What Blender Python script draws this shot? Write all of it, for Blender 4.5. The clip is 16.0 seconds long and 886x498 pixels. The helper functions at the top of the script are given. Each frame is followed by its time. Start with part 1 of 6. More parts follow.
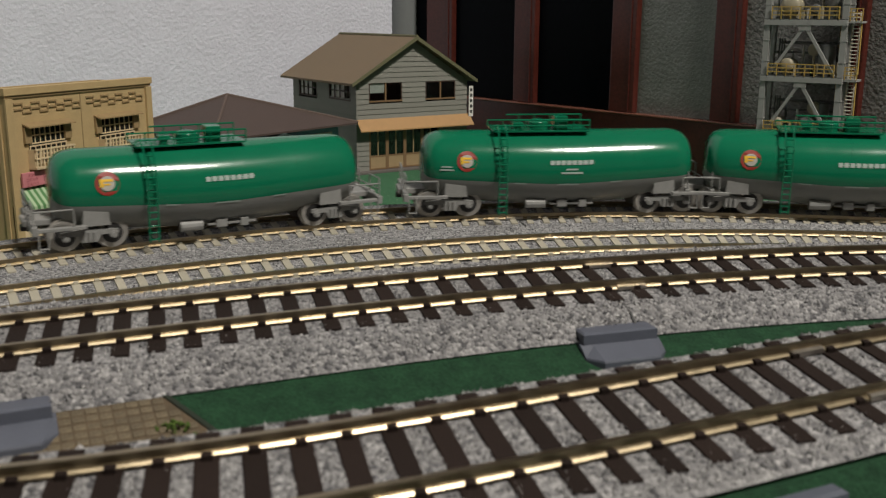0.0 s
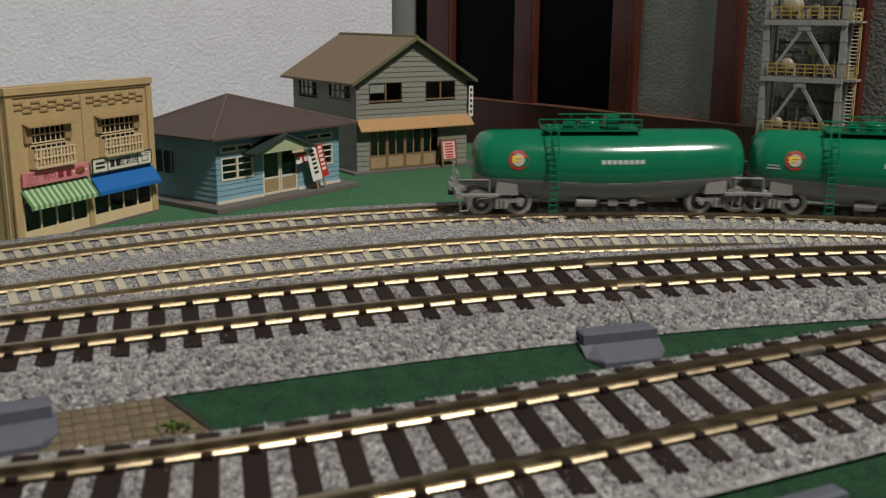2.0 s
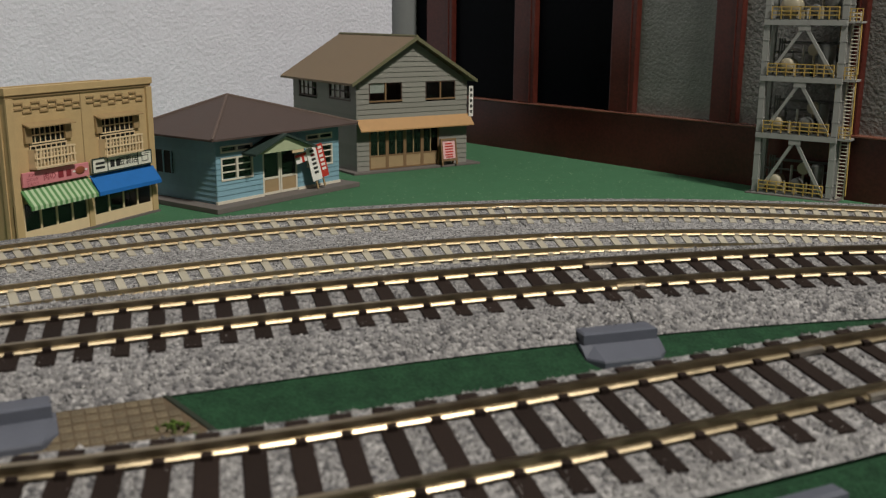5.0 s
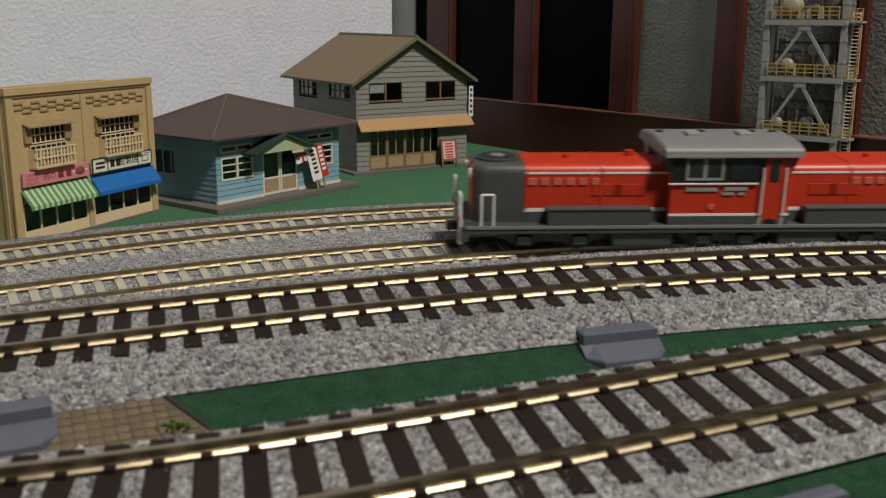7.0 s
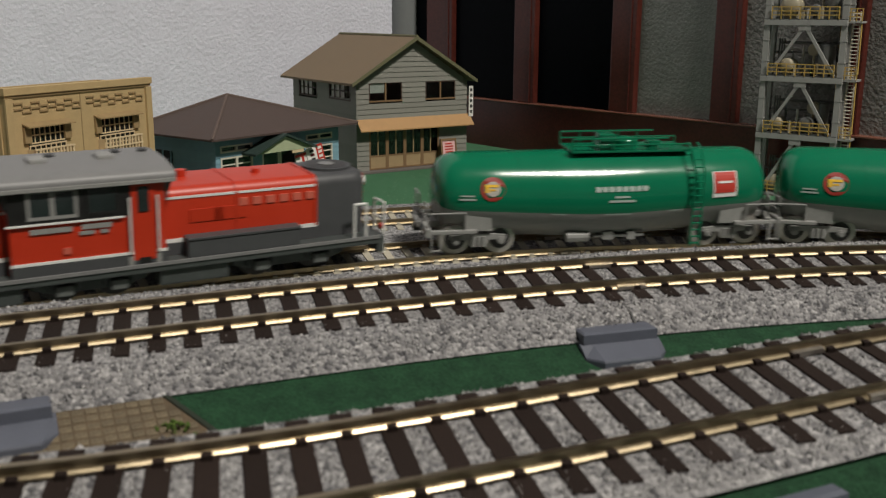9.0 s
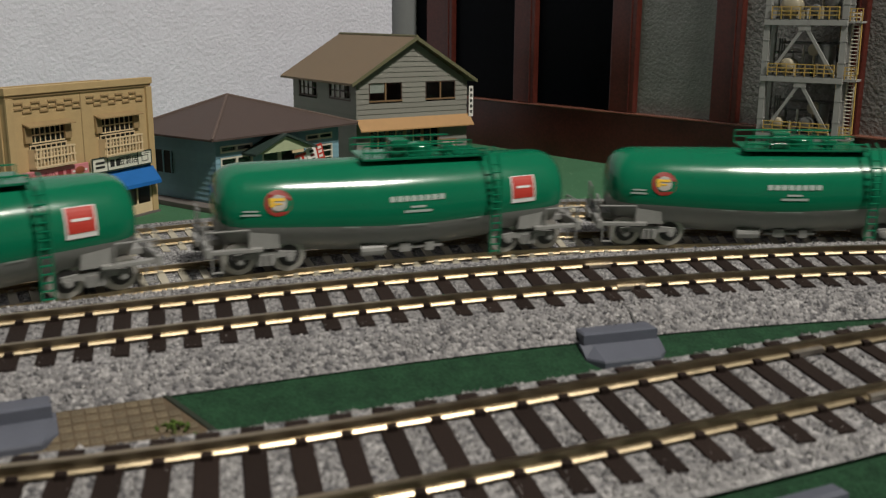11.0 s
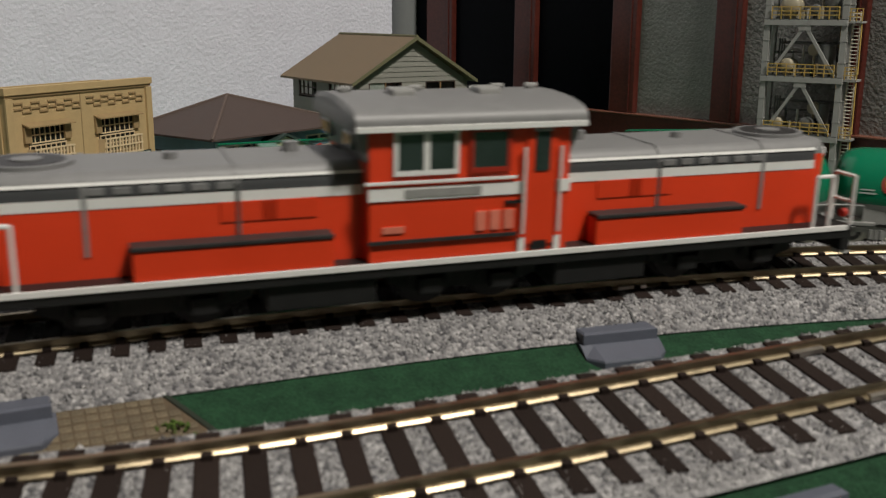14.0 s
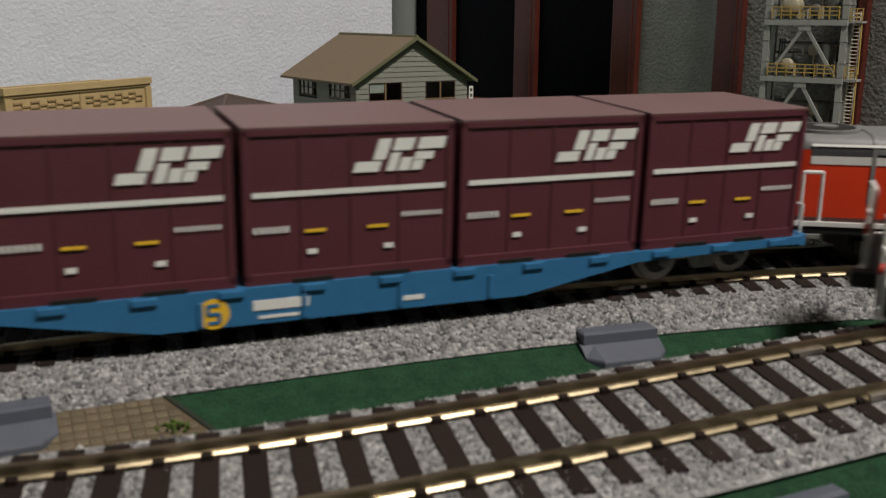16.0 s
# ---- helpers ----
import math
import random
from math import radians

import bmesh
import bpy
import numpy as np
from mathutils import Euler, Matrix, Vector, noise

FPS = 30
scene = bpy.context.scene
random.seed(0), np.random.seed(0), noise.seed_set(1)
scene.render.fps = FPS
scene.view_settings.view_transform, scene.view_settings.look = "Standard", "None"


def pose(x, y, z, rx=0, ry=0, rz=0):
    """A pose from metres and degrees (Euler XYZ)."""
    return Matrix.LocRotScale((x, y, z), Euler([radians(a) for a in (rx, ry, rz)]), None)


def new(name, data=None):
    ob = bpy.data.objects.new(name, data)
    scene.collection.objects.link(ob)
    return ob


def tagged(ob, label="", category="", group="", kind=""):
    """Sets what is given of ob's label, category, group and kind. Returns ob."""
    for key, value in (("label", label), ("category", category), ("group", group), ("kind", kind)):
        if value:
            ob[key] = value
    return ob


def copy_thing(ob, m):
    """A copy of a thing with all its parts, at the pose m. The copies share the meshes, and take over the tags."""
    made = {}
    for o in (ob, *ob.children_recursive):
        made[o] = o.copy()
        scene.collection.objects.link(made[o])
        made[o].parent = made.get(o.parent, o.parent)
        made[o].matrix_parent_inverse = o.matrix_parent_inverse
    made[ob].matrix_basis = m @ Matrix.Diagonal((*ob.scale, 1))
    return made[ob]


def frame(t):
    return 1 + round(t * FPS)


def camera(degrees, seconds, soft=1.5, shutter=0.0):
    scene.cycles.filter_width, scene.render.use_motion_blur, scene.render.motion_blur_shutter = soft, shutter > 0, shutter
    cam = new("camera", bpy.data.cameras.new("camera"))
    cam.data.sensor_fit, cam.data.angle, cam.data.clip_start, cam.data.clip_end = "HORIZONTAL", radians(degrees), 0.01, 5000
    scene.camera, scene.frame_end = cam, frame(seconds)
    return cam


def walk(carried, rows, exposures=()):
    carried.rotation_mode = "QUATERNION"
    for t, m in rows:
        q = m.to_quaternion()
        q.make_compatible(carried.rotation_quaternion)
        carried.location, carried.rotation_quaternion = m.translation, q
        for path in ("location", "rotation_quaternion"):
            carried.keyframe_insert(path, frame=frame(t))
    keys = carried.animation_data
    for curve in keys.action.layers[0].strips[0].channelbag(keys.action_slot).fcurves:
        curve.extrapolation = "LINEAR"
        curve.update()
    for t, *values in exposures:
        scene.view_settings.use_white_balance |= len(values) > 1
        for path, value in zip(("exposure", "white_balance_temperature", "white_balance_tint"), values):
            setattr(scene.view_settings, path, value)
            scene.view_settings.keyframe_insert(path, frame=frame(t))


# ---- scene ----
# Model railway, gauge 16.5 mm. Plan numbers below are millimetres; MM turns them into metres.
MM = 0.001
EYE_Z = 79.97
cam = camera(48.80, 16.0, soft=1.25, shutter=0.45)
CAM_POSE = pose(0, 0, EYE_Z * MM, 90 - 13.44, 0, 0) @ pose(0, 0, 0, 0, 0, 0.33)
cam.data.dof.use_dof, cam.data.dof.focus_distance, cam.data.dof.aperture_fstop = True, 0.42, 48.0
walk(cam, [(0.0, CAM_POSE), (16.0, CAM_POSE)])

# ---- light: one warm ceiling lamp in a closed room ----
world = bpy.data.worlds.new("room_air")
scene.world = world
world.use_nodes = True
world.node_tree.nodes["Background"].inputs[0].default_value = (0.9, 0.95, 1.0, 1)
world.node_tree.nodes["Background"].inputs[1].default_value = 0.004


def ceiling_lamp(x, y, z, size, watts, colour):
    data = bpy.data.lights.new("ceiling_lamp", "AREA")
    data.shape, data.size, data.energy, data.color = "DISK", size, watts, colour
    ob = new("ceiling_lamp_light", data)
    ob.matrix_world = pose(x, y, z)
    return ob


LAMP = (0.74, -0.44, 1.56)
ceiling_lamp(*LAMP, 0.27, 43, (1.0, 0.94, 0.855))
scene.view_settings.exposure = 0.0


# ---- materials ----
def mat(name, colour, rough=0.6, metal=0.0, var=0.12, scale=300.0, fine=2500.0, bump=0.1, depth=0.0003, second=None, spec=0.5, rand=0.0, coat=0.0):
    m = bpy.data.materials.new(name)
    m.use_nodes = True
    nt = m.node_tree
    b = nt.nodes["Principled BSDF"]
    b.inputs["Roughness"].default_value, b.inputs["Metallic"].default_value = rough, metal
    b.inputs["Specular IOR Level"].default_value = spec
    b.inputs["Coat Weight"].default_value = coat
    co = nt.nodes.new("ShaderNodeTexCoord")
    n1, n2 = nt.nodes.new("ShaderNodeTexNoise"), nt.nodes.new("ShaderNodeTexNoise")
    for n, s, d in ((n1, scale, 3.0), (n2, fine, 2.0)):
        n.inputs["Scale"].default_value, n.inputs["Detail"].default_value = s, d
        nt.links.new(co.outputs["Object"], n.inputs["Vector"])
    add = nt.nodes.new("ShaderNodeMath")
    add.operation = "ADD"
    nt.links.new(n1.outputs["Fac"], add.inputs[0])
    nt.links.new(n2.outputs["Fac"], add.inputs[1])
    ramp = nt.nodes.new("ShaderNodeMapRange")
    ramp.inputs["From Min"].default_value, ramp.inputs["From Max"].default_value = 0.7, 1.3
    nt.links.new(add.outputs[0], ramp.inputs["Value"])
    mix = nt.nodes.new("ShaderNodeMix")
    mix.data_type = "RGBA"
    a = second if second else tuple(c * (1 - var) for c in colour)
    z = colour if second else tuple(min(1, c * (1 + var)) for c in colour)
    mix.inputs[6].default_value, mix.inputs[7].default_value = (*a, 1), (*z, 1)
    nt.links.new(ramp.outputs[0], mix.inputs["Factor"])
    out = mix.outputs[2]
    if rand:
        info, mr, hsv = nt.nodes.new("ShaderNodeObjectInfo"), nt.nodes.new("ShaderNodeMapRange"), nt.nodes.new("ShaderNodeHueSaturation")
        mr.inputs["To Min"].default_value, mr.inputs["To Max"].default_value = 1 - rand, 1 + rand
        nt.links.new(info.outputs["Random"], mr.inputs["Value"])
        nt.links.new(mr.outputs[0], hsv.inputs["Value"])
        nt.links.new(out, hsv.inputs["Color"])
        out = hsv.outputs[0]
    nt.links.new(out, b.inputs["Base Color"])
    rr = nt.nodes.new("ShaderNodeMapRange")
    rr.inputs["To Min"].default_value, rr.inputs["To Max"].default_value = max(0.02, rough - 0.08), min(1, rough + 0.08)
    nt.links.new(n1.outputs["Fac"], rr.inputs["Value"])
    nt.links.new(rr.outputs[0], b.inputs["Roughness"])
    if bump:
        bp = nt.nodes.new("ShaderNodeBump")
        bp.inputs["Strength"].default_value, bp.inputs["Distance"].default_value = bump, depth
        nt.links.new(n2.outputs["Fac"], bp.inputs["Height"])
        nt.links.new(bp.outputs[0], b.inputs["Normal"])
    return m


def grit(name, dark, mid, light, cell=1400.0, bump=0.9, rand_island=False):
    """Speckled ballast: cells of three greys with a gritty relief."""
    m = bpy.data.materials.new(name)
    m.use_nodes = True
    nt = m.node_tree
    b = nt.nodes["Principled BSDF"]
    b.inputs["Roughness"].default_value = 0.85
    co, vo, no = nt.nodes.new("ShaderNodeTexCoord"), nt.nodes.new("ShaderNodeTexVoronoi"), nt.nodes.new("ShaderNodeTexNoise")
    vo.inputs["Scale"].default_value, no.inputs["Scale"].default_value, no.inputs["Detail"].default_value = cell, 90.0, 4.0
    nt.links.new(co.outputs["Object"], vo.inputs["Vector"])
    nt.links.new(co.outputs["Object"], no.inputs["Vector"])
    src = vo.outputs["Color"]
    sep = nt.nodes.new("ShaderNodeSeparateColor")
    if rand_island:
        geo = nt.nodes.new("ShaderNodeNewGeometry")
        fac = geo.outputs["Random Per Island"]
    else:
        nt.links.new(src, sep.inputs[0])
        fac = sep.outputs[0]
    cr = nt.nodes.new("ShaderNodeValToRGB")
    e = cr.color_ramp.elements
    e[0].position, e[0].color = 0.0, (*dark, 1)
    e[1].position, e[1].color = 1.0, (*light, 1)
    k = e.new(0.3)
    k.color = (*mid, 1)
    k = e.new(0.8)
    k.color = (*[(p + q) / 2 for p, q in zip(mid, light)], 1)
    nt.links.new(fac, cr.inputs[0])
    mx = nt.nodes.new("ShaderNodeMix")
    mx.data_type, mx.blend_type = "RGBA", "MULTIPLY"
    mx.inputs["Factor"].default_value = 0.5
    nt.links.new(cr.outputs[0], mx.inputs[6])
    nt.links.new(no.outputs["Fac"], mx.inputs[7])
    hs = nt.nodes.new("ShaderNodeHueSaturation")
    hs.inputs["Saturation"].default_value, hs.inputs["Value"].default_value = 0.8, 1.3
    nt.links.new(mx.outputs[2], hs.inputs["Color"])
    nt.links.new(hs.outputs[0], b.inputs["Base Color"])
    bp = nt.nodes.new("ShaderNodeBump")
    bp.inputs["Strength"].default_value, bp.inputs["Distance"].default_value = bump, 0.0006
    bp.invert = True
    nt.links.new(vo.outputs["Distance"], bp.inputs["Height"])
    nt.links.new(bp.outputs[0], b.inputs["Normal"])
    return m


def glass(name, colour, rough=0.05, mixf=0.5):
    m = bpy.data.materials.new(name)
    m.use_nodes = True
    nt = m.node_tree
    b = nt.nodes["Principled BSDF"]
    b.inputs["Base Color"].default_value = (*colour, 1)
    b.inputs["Roughness"].default_value = rough
    b.inputs["Transmission Weight"].default_value = mixf
    b.inputs["IOR"].default_value = 1.2
    return m


def clear_pane(name, tint, gloss):
    """A thin clear pane: see-through with a weak sheen."""
    m = bpy.data.materials.new(name)
    m.use_nodes = True
    nt = m.node_tree
    nt.nodes.remove(nt.nodes["Principled BSDF"])
    tr, gl, mx = nt.nodes.new("ShaderNodeBsdfTransparent"), nt.nodes.new("ShaderNodeBsdfGlossy"), nt.nodes.new("ShaderNodeMixShader")
    tr.inputs[0].default_value, gl.inputs[0].default_value = (*tint, 1), (0.9, 0.9, 0.9, 1)
    gl.inputs["Roughness"].default_value, mx.inputs[0].default_value = 0.08, gloss
    nt.links.new(tr.outputs[0], mx.inputs[1])
    nt.links.new(gl.outputs[0], mx.inputs[2])
    nt.links.new(mx.outputs[0], nt.nodes["Material Output"].inputs[0])
    return m


FELT = mat("green_board", (0.060, 0.165, 0.085), 0.9, second=(0.048, 0.135, 0.068), scale=120, fine=3000, bump=0.6, depth=0.0006, spec=0.2)
# speckled green felt, darkened to carry the shade between the raised tracks
FELT_SHADED = mat("shaded_green_board", (0.017, 0.058, 0.027), 0.9, second=(0.007, 0.027, 0.013), scale=260, fine=1500, bump=0.6, depth=0.0006, spec=0.2)
BALLAST_FAR = grit("dark_grey_ballast", (0.07, 0.07, 0.075), (0.20, 0.20, 0.205), (0.46, 0.45, 0.44), 1300)
BALLAST = grit("pale_grey_ballast", (0.055, 0.054, 0.060), (0.172, 0.168, 0.172), (0.37, 0.36, 0.355), 1200)
GRAIN = grit("ballast_grain", (0.045, 0.044, 0.048), (0.18, 0.176, 0.178), (0.46, 0.45, 0.44), 2500, 0.3, True)
CONCRETE = mat("beige_sleeper", (0.40, 0.37, 0.29), 0.7, var=0.1, rand=0.08, scale=900)
DARKWOOD = mat("dark_brown_sleeper", (0.017, 0.011, 0.009), 0.8, var=0.25, rand=0.2, scale=1500, bump=0.3, spec=0.15)
RAIL = mat("brass_toned_rail", (0.36, 0.295, 0.195), 0.36, 1.0, var=0.15, scale=500, fine=4000, bump=0.05)
JOINER = mat("nickel_joiner", (0.75, 0.70, 0.64), 0.3, 1.0, var=0.1)
PIERGREY = mat("blue_grey_plastic", (0.084, 0.092, 0.118), 0.5, var=0.07, bump=0.05)
PLASTER = mat("white_plaster", (0.69, 0.70, 0.785), 0.85, var=0.06, scale=60, fine=420, bump=0.75, depth=0.0010)
PLASTER2 = mat("grey_plaster", (0.20, 0.195, 0.185), 0.9, var=0.22, scale=160, fine=520, bump=0.8, depth=0.0011)
# smooth grey that holds the shading of the plaster wall's corner
CORNERSHADE = mat("corner_shade_grey", (0.17, 0.18, 0.18), 0.7, var=0.04, bump=0.05)
REDWOOD = mat("red_brown_varnished_wood", (0.075, 0.017, 0.012), 0.32, var=0.3, scale=30, fine=600, bump=0.08, spec=0.4)
# lighter, glossier red-brown: the highlight on the rail's top edge, put into colour
LEDGELIGHT = mat("highlit_red_brown_edge", (0.20, 0.075, 0.05), 0.25, var=0.3, scale=60, fine=900, bump=0.1, spec=0.6)
BLACKGLASS = mat("black_window_glass", (0.0025, 0.0035, 0.005), 0.35, var=0.2, bump=0.0, spec=0.03)
FROST = mat("frosted_glass", (0.19, 0.20, 0.185), 0.45, var=0.18, scale=70, fine=700, bump=0.5, depth=0.001)
# mid tone chosen to limit bounce from the unseen walls and ceiling
BOUNCEPAINT = mat("bounce_room_paint", (0.36, 0.34, 0.31), 0.9, var=0.03, scale=3, fine=80, bump=0.05)
FLOORWOOD = mat("room_floor_wood", (0.22, 0.14, 0.08), 0.5, var=0.2, scale=6, fine=90)
GREEN = mat("green_tank_paint", (0.005, 0.145, 0.072), 0.15, var=0.05, scale=60, fine=3000, bump=0.015, spec=0.5)
TANKGREY = mat("grey_tank_paint", (0.20, 0.205, 0.195), 0.4, var=0.05, bump=0.02)
FRAMEGREY = mat("grey_underframe", (0.26, 0.26, 0.25), 0.5, var=0.1, bump=0.05)
STEEL = mat("wheel_steel", (0.42, 0.40, 0.37), 0.4, 0.55, var=0.15)
DARKSTEEL = mat("dark_metal", (0.035, 0.034, 0.034), 0.5, 0.3, var=0.2)
TEXT = mat("pale_green_lettering", (0.36, 0.44, 0.40), 0.6, var=0.04, bump=0)
WHITE = mat("white_print", (0.70, 0.70, 0.68), 0.6, var=0.04, bump=0)
MARKRED = mat("dark_red_mark", (0.26, 0.022, 0.014), 0.5, var=0.05, bump=0)
MARKPALE = mat("pale_mark", (0.42, 0.40, 0.36), 0.5, var=0.05, bump=0)
REDP = mat("red_print", (0.45, 0.035, 0.022), 0.5, var=0.05, bump=0)
YELLOWP = mat("yellow_print", (0.75, 0.45, 0.03), 0.5, var=0.05, bump=0)
LOCORED = mat("red_locomotive_paint", (0.47, 0.032, 0.010), 0.42, var=0.06, scale=80, bump=0.02)
LOCOORANGE = mat("vermilion_locomotive_paint", (0.64, 0.044, 0.010), 0.42, var=0.06, scale=80, bump=0.02)
LOCOGREY = mat("slate_grey_paint", (0.060, 0.062, 0.066), 0.5, var=0.08, bump=0.03)
LOCOROOF = mat("mid_grey_roof_paint", (0.18, 0.18, 0.18), 0.5, var=0.08, bump=0.03)
LOCOBLACK = mat("black_underframe", (0.010, 0.010, 0.010), 0.5, var=0.2)
LOCOGREEN = mat("grey_green_sideframe", (0.050, 0.058, 0.056), 0.5, var=0.15)
CABGLASS = mat("cab_glass", (0.022, 0.030, 0.029), 0.1, var=0.3, scale=120, bump=0)
MAROON = mat("maroon_container_paint", (0.085, 0.020, 0.028), 0.5, var=0.08, scale=60, bump=0.03)
MAROONTOP = mat("pale_container_roof", (0.16, 0.095, 0.095), 0.6, var=0.1, scale=60)
BLUE = mat("blue_wagon_paint", (0.028, 0.140, 0.30), 0.45, var=0.08, bump=0.03)


# ---- mesh helpers (millimetres in, metres out) ----
def box(bm, x0, x1, y0, y1, z0, z1, bev=0.0, m=None):
    r = bmesh.ops.create_cube(bm, size=1.0)
    vs = r["verts"]
    for v in vs:
        v.co = Vector(((x0 + x1) / 2 + v.co.x * (x1 - x0), (y0 + y1) / 2 + v.co.y * (y1 - y0), (z0 + z1) / 2 + v.co.z * (z1 - z0)))
    if m is not None:
        bmesh.ops.transform(bm, matrix=m, verts=vs)
    if bev:
        es = list({e for v in vs for e in v.link_edges})
        bmesh.ops.bevel(bm, geom=es, offset=bev, segments=2, affect="EDGES", profile=0.6)
    return bm


def rod(bm, a, b, r, seg=6, r2=None):
    a, b = Vector(a), Vector(b)
    d = b - a
    m = Matrix.Translation((a + b) / 2) @ d.to_track_quat("Z", "Y").to_matrix().to_4x4()
    bmesh.ops.create_cone(bm, cap_ends=True, segments=seg, radius1=r, radius2=r if r2 is None else r2, depth=d.length, matrix=m)
    return bm


def ball(bm, c, r, squash=(1, 1, 1), u=12, v=8):
    bmesh.ops.create_uvsphere(bm, u_segments=u, v_segments=v, radius=r, matrix=Matrix.Translation(c) @ Matrix.Diagonal((*squash, 1)))
    return bm


def loft(bm, rings, cap=True):
    """Skin closed rings of equal count."""
    vs = [[bm.verts.new(p) for p in ring] for ring in rings]
    n = len(vs[0])
    for a, b in zip(vs, vs[1:]):
        for i in range(n):
            bm.faces.new((a[i], a[(i + 1) % n], b[(i + 1) % n], b[i]))
    if cap:
        bm.faces.new(list(reversed(vs[0])))
        bm.faces.new(vs[-1])
    return bm


def prism_x(bm, profile, x0, x1):
    """A profile in (y, z) pushed from x0 to x1."""
    return loft(bm, [[(x, y, z) for y, z in profile] for x in (x0, x1)])


def prism_y(bm, profile, y0, y1):
    """A profile in (x, z) pushed from y0 to y1."""
    return loft(bm, [[(x, y, z) for x, z in profile] for y in (y0, y1)])


def prism_z(bm, profile, z0, z1):
    return loft(bm, [[(x, y, z) for x, y in profile] for z in (z0, z1)])


def part(name, bm, material, parent=None, label="", smooth=False):
    bmesh.ops.recalc_face_normals(bm, faces=bm.faces)
    bmesh.ops.scale(bm, vec=(MM, MM, MM), verts=bm.verts)
    me = bpy.data.meshes.new(name)
    bm.to_mesh(me)
    bm.free()
    me.materials.append(material)
    if smooth:
        me.polygons.foreach_set("use_smooth", [True] * len(me.polygons))
        me.set_sharp_from_angle(angle=radians(40))
    ob = new(name, me)
    if parent is not None:
        ob.parent = parent
    if label:
        ob["label"] = label
    return ob


def thing(name, x, y, z, rz=0.0, label="", category="", group="", kind=""):
    ob = new(name)
    ob.empty_display_size = 0.01
    ob.matrix_basis = pose(x * MM, y * MM, z * MM, 0, 0, rz)
    return tagged(ob, label, category, group, kind)


B = bmesh.new

# ---- plan of the four curved tracks ----
# height of the sleeper tops, cant between the rails, plan curve in x / 300, seen range of x, radius of the bends beyond it
TRACKS = (
    (0.0, 1.07, (393.588, 79.144, -142.663, 28.334), (-175, 185), 285.0),
    (0.0, 1.28, (328.991, 101.384, -125.669, -9.739), (-150, 190), 225.0),
    (19.49, 0.75, (212.279, 110.856, -71.934, -48.189), (-105, 140), 190.0),
    (20.21, 1.80, (127.637, 130.564, 76.467, -173.494), (-66, 90), 140.0),
)
GAUGE_MID = 17.4
RAIL_H = 2.1
BOARD_Z = -7.0


def make_path(track):
    z, cant, c, (xa, xb), bend = track
    xs = np.linspace(xa, xb, 400)
    u = xs / 300.0
    pts = np.stack([xs, c[0] + c[1] * u + c[2] * u ** 2 + c[3] * u ** 3], 1)

    def tail(p, ang, turn, limit):
        out, step = [], 2.0
        while len(out) < 1600:
            if (limit - ang) * turn > 0:
                ang += turn * step / bend
            p = p + step * np.array([math.cos(ang), math.sin(ang)])
            out.append(p)
        return out
    d1, d0 = pts[-1] - pts[-2], pts[0] - pts[1]
    right = tail(pts[-1], math.atan2(d1[1], d1[0]), -1, -math.pi / 2)
    left = tail(pts[0], math.atan2(d0[1], d0[0]) % (2 * math.pi), 1, 1.5 * math.pi)
    allp = np.array(left[::-1] + list(pts) + right)
    s = np.r_[0, np.cumsum(np.hypot(*np.diff(allp, axis=0).T))]
    s -= np.interp(0.0, xs, s[len(left):len(left) + 400])
    return s, allp


PATHS = [make_path(t) for t in TRACKS]


def along(i, s):
    """Plan point and heading on track i at arc length s."""
    S, P = PATHS[i]
    p = np.array([np.interp(s, S, P[:, 0]), np.interp(s, S, P[:, 1])])
    a = np.array([np.interp(s - 1.5, S, P[:, 0]), np.interp(s - 1.5, S, P[:, 1])])
    b = np.array([np.interp(s + 1.5, S, P[:, 0]), np.interp(s + 1.5, S, P[:, 1])])
    return p, math.atan2(b[1] - a[1], b[0] - a[0])


def sweep(bm, i, profile, s0, s1, step, closed=True):
    """A profile of (offset to the outside, height) swept along track i."""
    z, cant = TRACKS[i][0], TRACKS[i][1]
    rings = []
    for s in np.arange(s0, s1 + 0.01, step):
        p, h = along(i, s)
        n = np.array([-math.sin(h), math.cos(h)])
        rings.append([(p[0] + n[0] * o, p[1] + n[1] * o, z + zz) for o, zz in profile])
    return loft(bm, rings, closed)


# ---- room and board ----
room = thing("room_floor", 0, 0, 0, 0, "brown wooden room floor under the layout table", "floor", kind="structure")
part("floor", box(B(), -1900, 2300, -2900, 1500, -760, -740), FLOORWOOD, room)
bm = B()
prism_z(bm, [(-560, -2500), (700, -2500), (700, -160), (118.5, 572.5), (-20, 736), (-560, 280)], -25, BOARD_Z)
ground = part("ground", bm, FELT)
tagged(ground, "flat green felt-covered baseboard of a model railway", "baseboard", kind="structure")
# unseen ceiling and walls, added to close the room and bounce lamp light
bm = B()
box(bm, -1900, 2300, -2900, 1500, 1760, 1780)
tagged(part("ceiling", bm, BOUNCEPAINT), "unseen room ceiling added for bounce light", "ceiling", kind="structure")
for nm, ex in (("wall_south", (-1900, 2300, -2920, -2900)), ("wall_east", (2300, 2320, -2900, 1500)), ("wall_west", (-1920, -1900, -2900, 1500)), ("wall_north", (-1900, 2300, 1500, 1520))):
    tagged(part(nm, box(B(), ex[0], ex[1], ex[2], ex[3], -740, 1760), BOUNCEPAINT), "unseen room wall added for bounce light", "wall", kind="structure")
bm = B()
rod(bm, (LAMP[0] * 1000, LAMP[1] * 1000, 1562), (LAMP[0] * 1000, LAMP[1] * 1000, 1600), 140, 40)
rod(bm, (LAMP[0] * 1000, LAMP[1] * 1000, 1600), (LAMP[0] * 1000, LAMP[1] * 1000, 1760), 8, 12)
